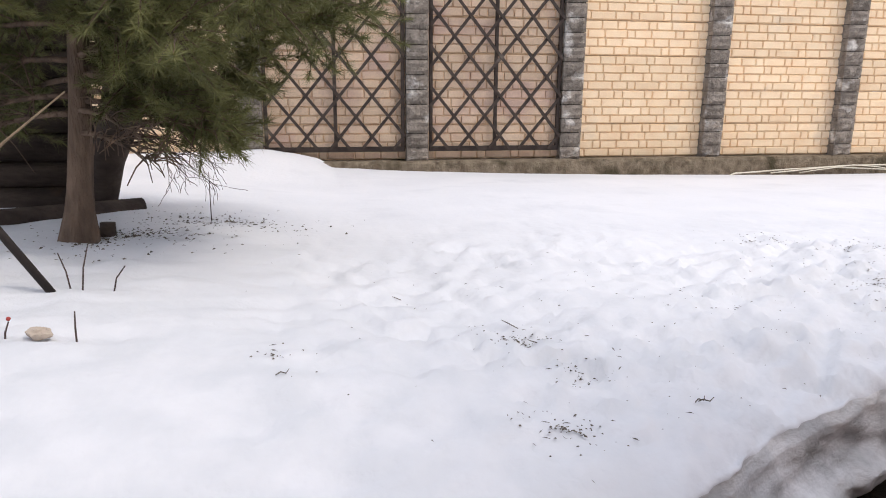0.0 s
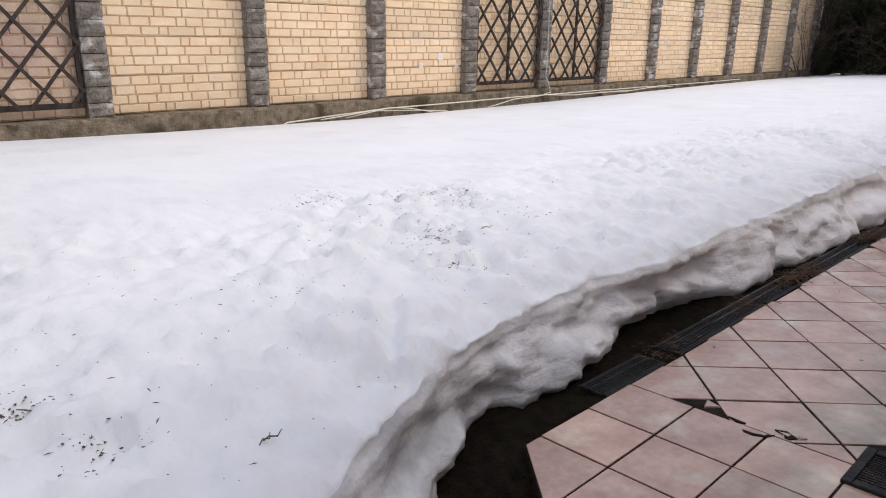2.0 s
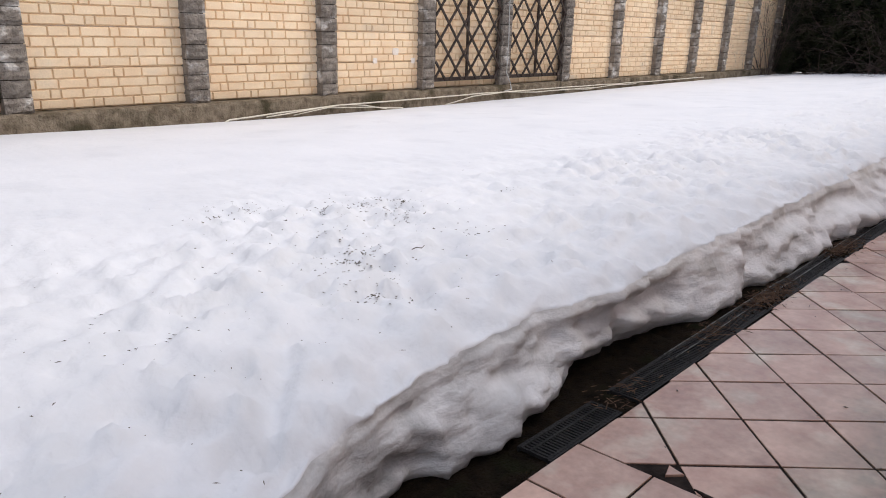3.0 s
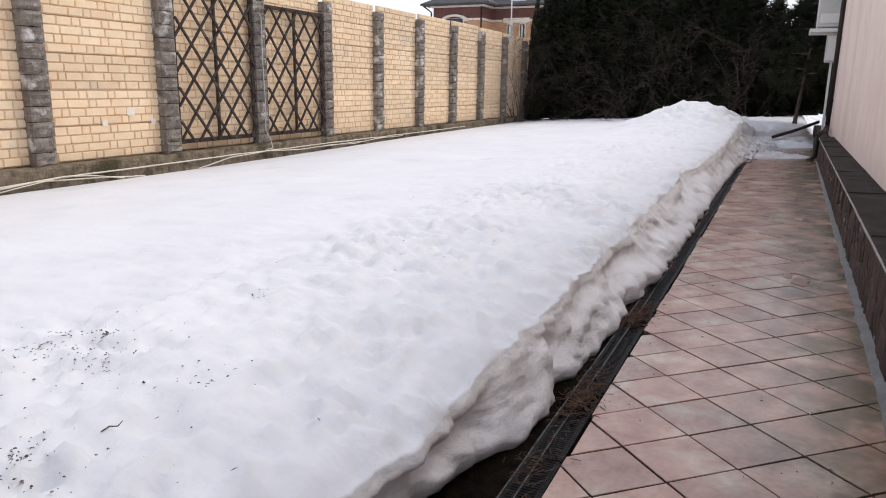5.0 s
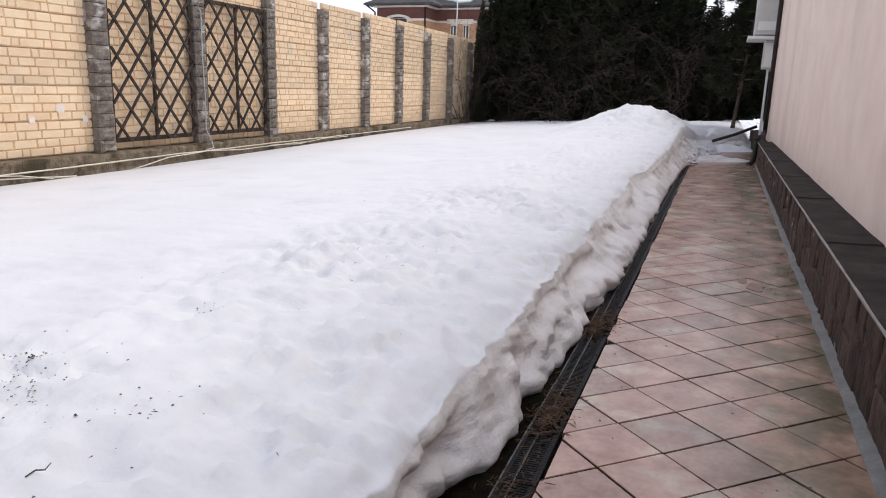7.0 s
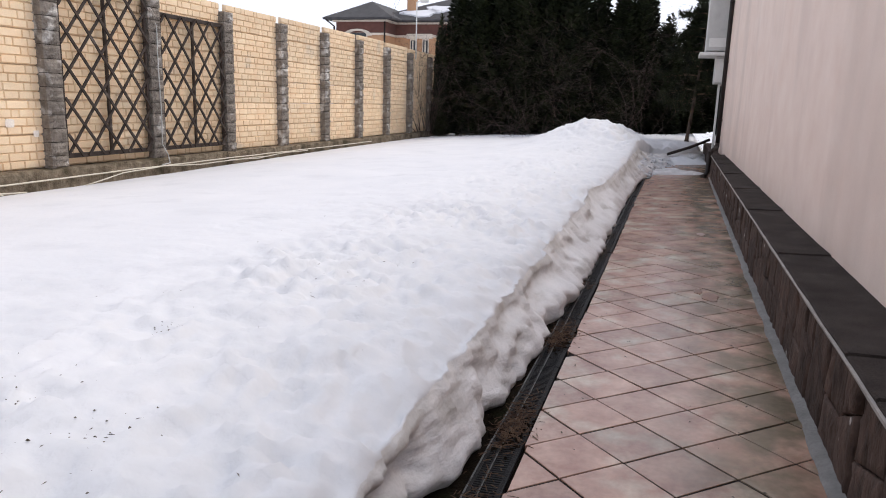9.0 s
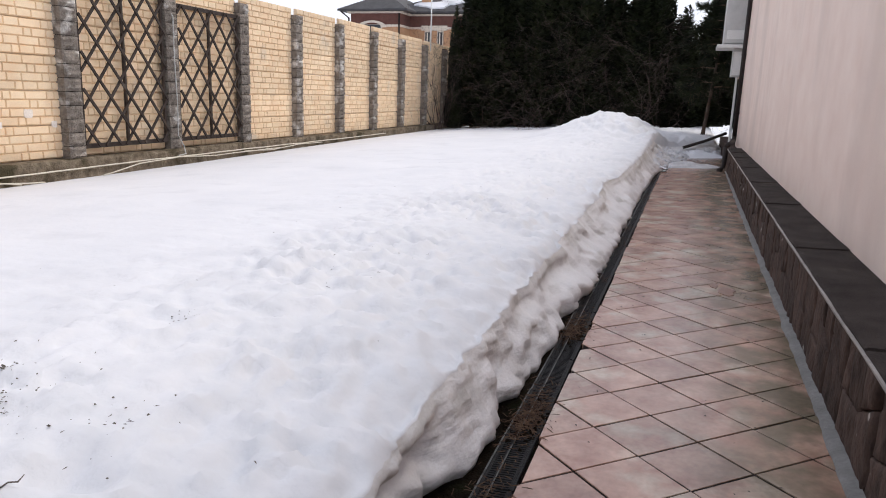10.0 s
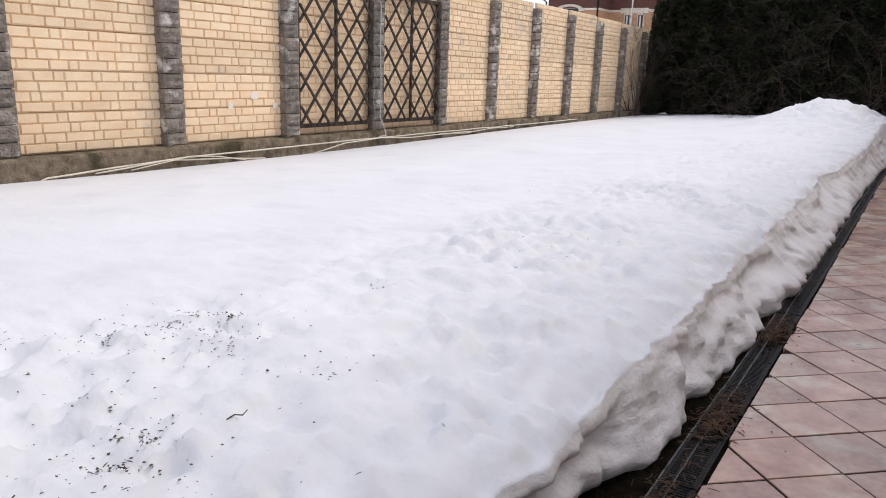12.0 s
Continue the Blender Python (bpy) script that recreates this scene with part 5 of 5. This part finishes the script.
part("downpipe", tube([(-0.1, 30.25, 9.7), (-0.1, 30.25, 0)], 0.09, 8), PIPE, nb)
part("gutter_pipe", tube([(-0.8, 35.9, 9.75), (-0.2, 35.35, 9.2), (-0.1, 35.3, 0)], 0.08, 8), PIPE, nb)

# old white paint on the brick panels
r = random.Random(41)
for x, z, w, h in ((6.58, 1.21, 0.05, 0.05), (6.14, 1.37, 0.075, 0.06), (5.66, 1.22, 0.05, 0.045)):
    bm = bmesh.new()
    n = 12
    rim = [(x + w * r.uniform(0.85, 1.05) * max(-1.0, min(1.0, 1.5 * math.cos(6.283 * i / n))), z + h * r.uniform(0.85, 1.05) * max(-1.0, min(1.0, 1.5 * math.sin(6.283 * i / n)))) for i in range(n)]
    fr = [bm.verts.new((p[0], 0.146, p[1])) for p in rim]
    bk = [bm.verts.new((p[0], 0.160, p[1])) for p in rim]
    bm.faces.new(fr)
    for i in range(n):
        bm.faces.new((fr[i], bk[i], bk[(i + 1) % n], fr[(i + 1) % n]))
    bmesh.ops.recalc_face_normals(bm, faces=bm.faces)
    part("paint_patch", bm, PAINT, fence, "pale old paint patch")

# marks and crumbs on the paving
r = random.Random(51)
for u, v, w, h in ((2.47, 3.77, 0.15, 0.07), (2.62, 3.85, 0.09, 0.035), (5.4, 3.75, 0.10, 0.05)):
    n = 13
    rim = [(w * r.uniform(0.6, 1.15) * math.cos(6.283 * i / n), h * r.uniform(0.6, 1.15) * math.sin(6.283 * i / n)) for i in range(n)]
    part("stain", slab(rim, -0.003, 0.0035, 0.001), STAIN, pavement, "rusty brown stain", m=HM @ Matrix.Translation((u, v, 0)))
verts, faces = [], []
for _ in range(260):
    u, v = r.uniform(-2.2, 9), r.uniform(3.5, 4.6)
    c, l, q = W(u, v, 0.003), r.uniform(0.002, 0.008), r.uniform(0, 6.283)
    if v > 4.4 or r.random() < 0.35:
        ax, ay = Vector((math.cos(q), math.sin(q), 0)) * l * r.uniform(1, 2.5), Vector((-math.sin(q), math.cos(q), 0)) * l * 0.6
        i = len(verts)
        verts += [tuple(c + ax), tuple(c + ay), tuple(c - ax), tuple(c - ay), tuple(c + Vector((0, 0, 0.004)))]
        faces += [(i, i + 1, i + 4), (i + 1, i + 2, i + 4), (i + 2, i + 3, i + 4), (i + 3, i, i + 4)]
me = bpy.data.meshes.new("path_litter")
me.from_pydata(verts, [], faces)
me.materials.append(DIRT)
tagged(new("path_litter", me), "dark crumbs scattered over the tile path", "litter", kind="stuff")

# crumbs of soil by the drain and rubble on the fence footing
def rubble(name, places, material, label, category, seed):
    r = random.Random(seed)
    verts, faces = [], []
    for c, s in places:
        i = len(verts)
        ax = Vector((r.uniform(-1, 1), r.uniform(-1, 1), r.uniform(-0.4, 0.4))).normalized() * s
        ay = ax.cross(Vector((r.uniform(-0.3, 0.3), r.uniform(-0.3, 0.3), 1))).normalized() * s * r.uniform(0.5, 0.9)
        az = Vector((0, 0, s * r.uniform(0.4, 0.8)))
        verts += [tuple(c + q) for q in (ax, ay, -ax, -ay, az, ax * 0.4 + az * 0.8)]
        faces += [(i, i + 1, i + 5), (i + 1, i + 4, i + 5), (i + 1, i + 2, i + 4), (i + 2, i + 3, i + 4), (i + 3, i + 5, i + 4), (i + 3, i, i + 5)]
    me = bpy.data.meshes.new(name)
    me.from_pydata(verts, [], faces)
    me.materials.append(material)
    return tagged(new(name, me), label, category, kind="stuff")


r = random.Random(61)
rubble("soil_crumbs", [(W(u, r.uniform(4.82, 4.98) if u > -2.4 else r.uniform(interp(u, [(-4.6, 3.6), (-3.32, 4.34), (-3.02, 4.69), (-2.4, 4.7)]), interp(u, EDGE_LOW) + 0.02), -0.045), r.uniform(0.004, 0.018)) for u in (r.uniform(-4.0, 6) for _ in range(1500))] + [(W(r.gauss(cu, 0.12), r.gauss(4.75, 0.05), -0.012), r.uniform(0.006, 0.022)) for cu in (-0.26, 1.13) for _ in range(170)], SOIL, "dark wet soil crumbs beside the drain", "soil", 62)
rubble("footing_rubble", [(FM @ Vector((r.uniform(-4, 20), r.uniform(-0.13, -0.02), 0.69)), r.uniform(0.006, 0.028)) for _ in range(420)], CONCRETE, "loose earth and small stones on the fence footing", "rubble", 63)

r = random.Random(71)
lumps = []
for _ in range(420):
    u, q = r.uniform(12.2, 17.6), r.random()
    lo, hi = interp(u, EDGE_LOW) - 0.12, interp(u, EDGE_TOP) + 0.3
    lumps.append((W(u, lo + (hi - lo) * q, -0.02 + min(1.0, q * 1.15) * interp(u, EDGE_Z)), r.uniform(0.02, 0.085) * (1.1 - 0.5 * q)))
rubble("snow_crumbs", lumps, SNOW, "crumbled snow lumps fallen from the mound", "snow", 72)

# ---------------------------------------------------------------- setting the plot to its slope
FENCE_FOOT, HOUSE_FOOT = FM @ Vector((11, 0, 0.70)), W(3, 3.42, 0.25)
PLUMB = {"fence": FENCE_FOOT, "trellis": FENCE_FOOT, "conduit": FENCE_FOOT, "hose": FENCE_FOOT, "cable": FENCE_FOOT, "footing_rubble": FENCE_FOOT, "camera_pole": FENCE_FOOT,
         "house": HOUSE_FOOT, "downpipe": HOUSE_FOOT, "air_conditioner": HOUSE_FOOT, "meter_box": HOUSE_FOOT, "neighbour_house": W(60, 30, 8)}
for ob in list(scene.objects):
    kind = ob.name.split(".")[0]
    if ob.parent or ob.type in {"CAMERA", "LIGHT"} or kind == "ground":
        continue
    if kind in PLUMB or kind in ("thuja", "bare_shrub", "pine_tree"):   # built plumb: only its foot follows the slope
        foot = PLUMB[kind] if kind in PLUMB else ob.matrix_basis.translation.copy()
        ob.matrix_basis = Matrix.Translation(LEVEL @ foot - foot) @ ob.matrix_basis
    else:
        ob.matrix_basis = LEVEL @ ob.matrix_basis
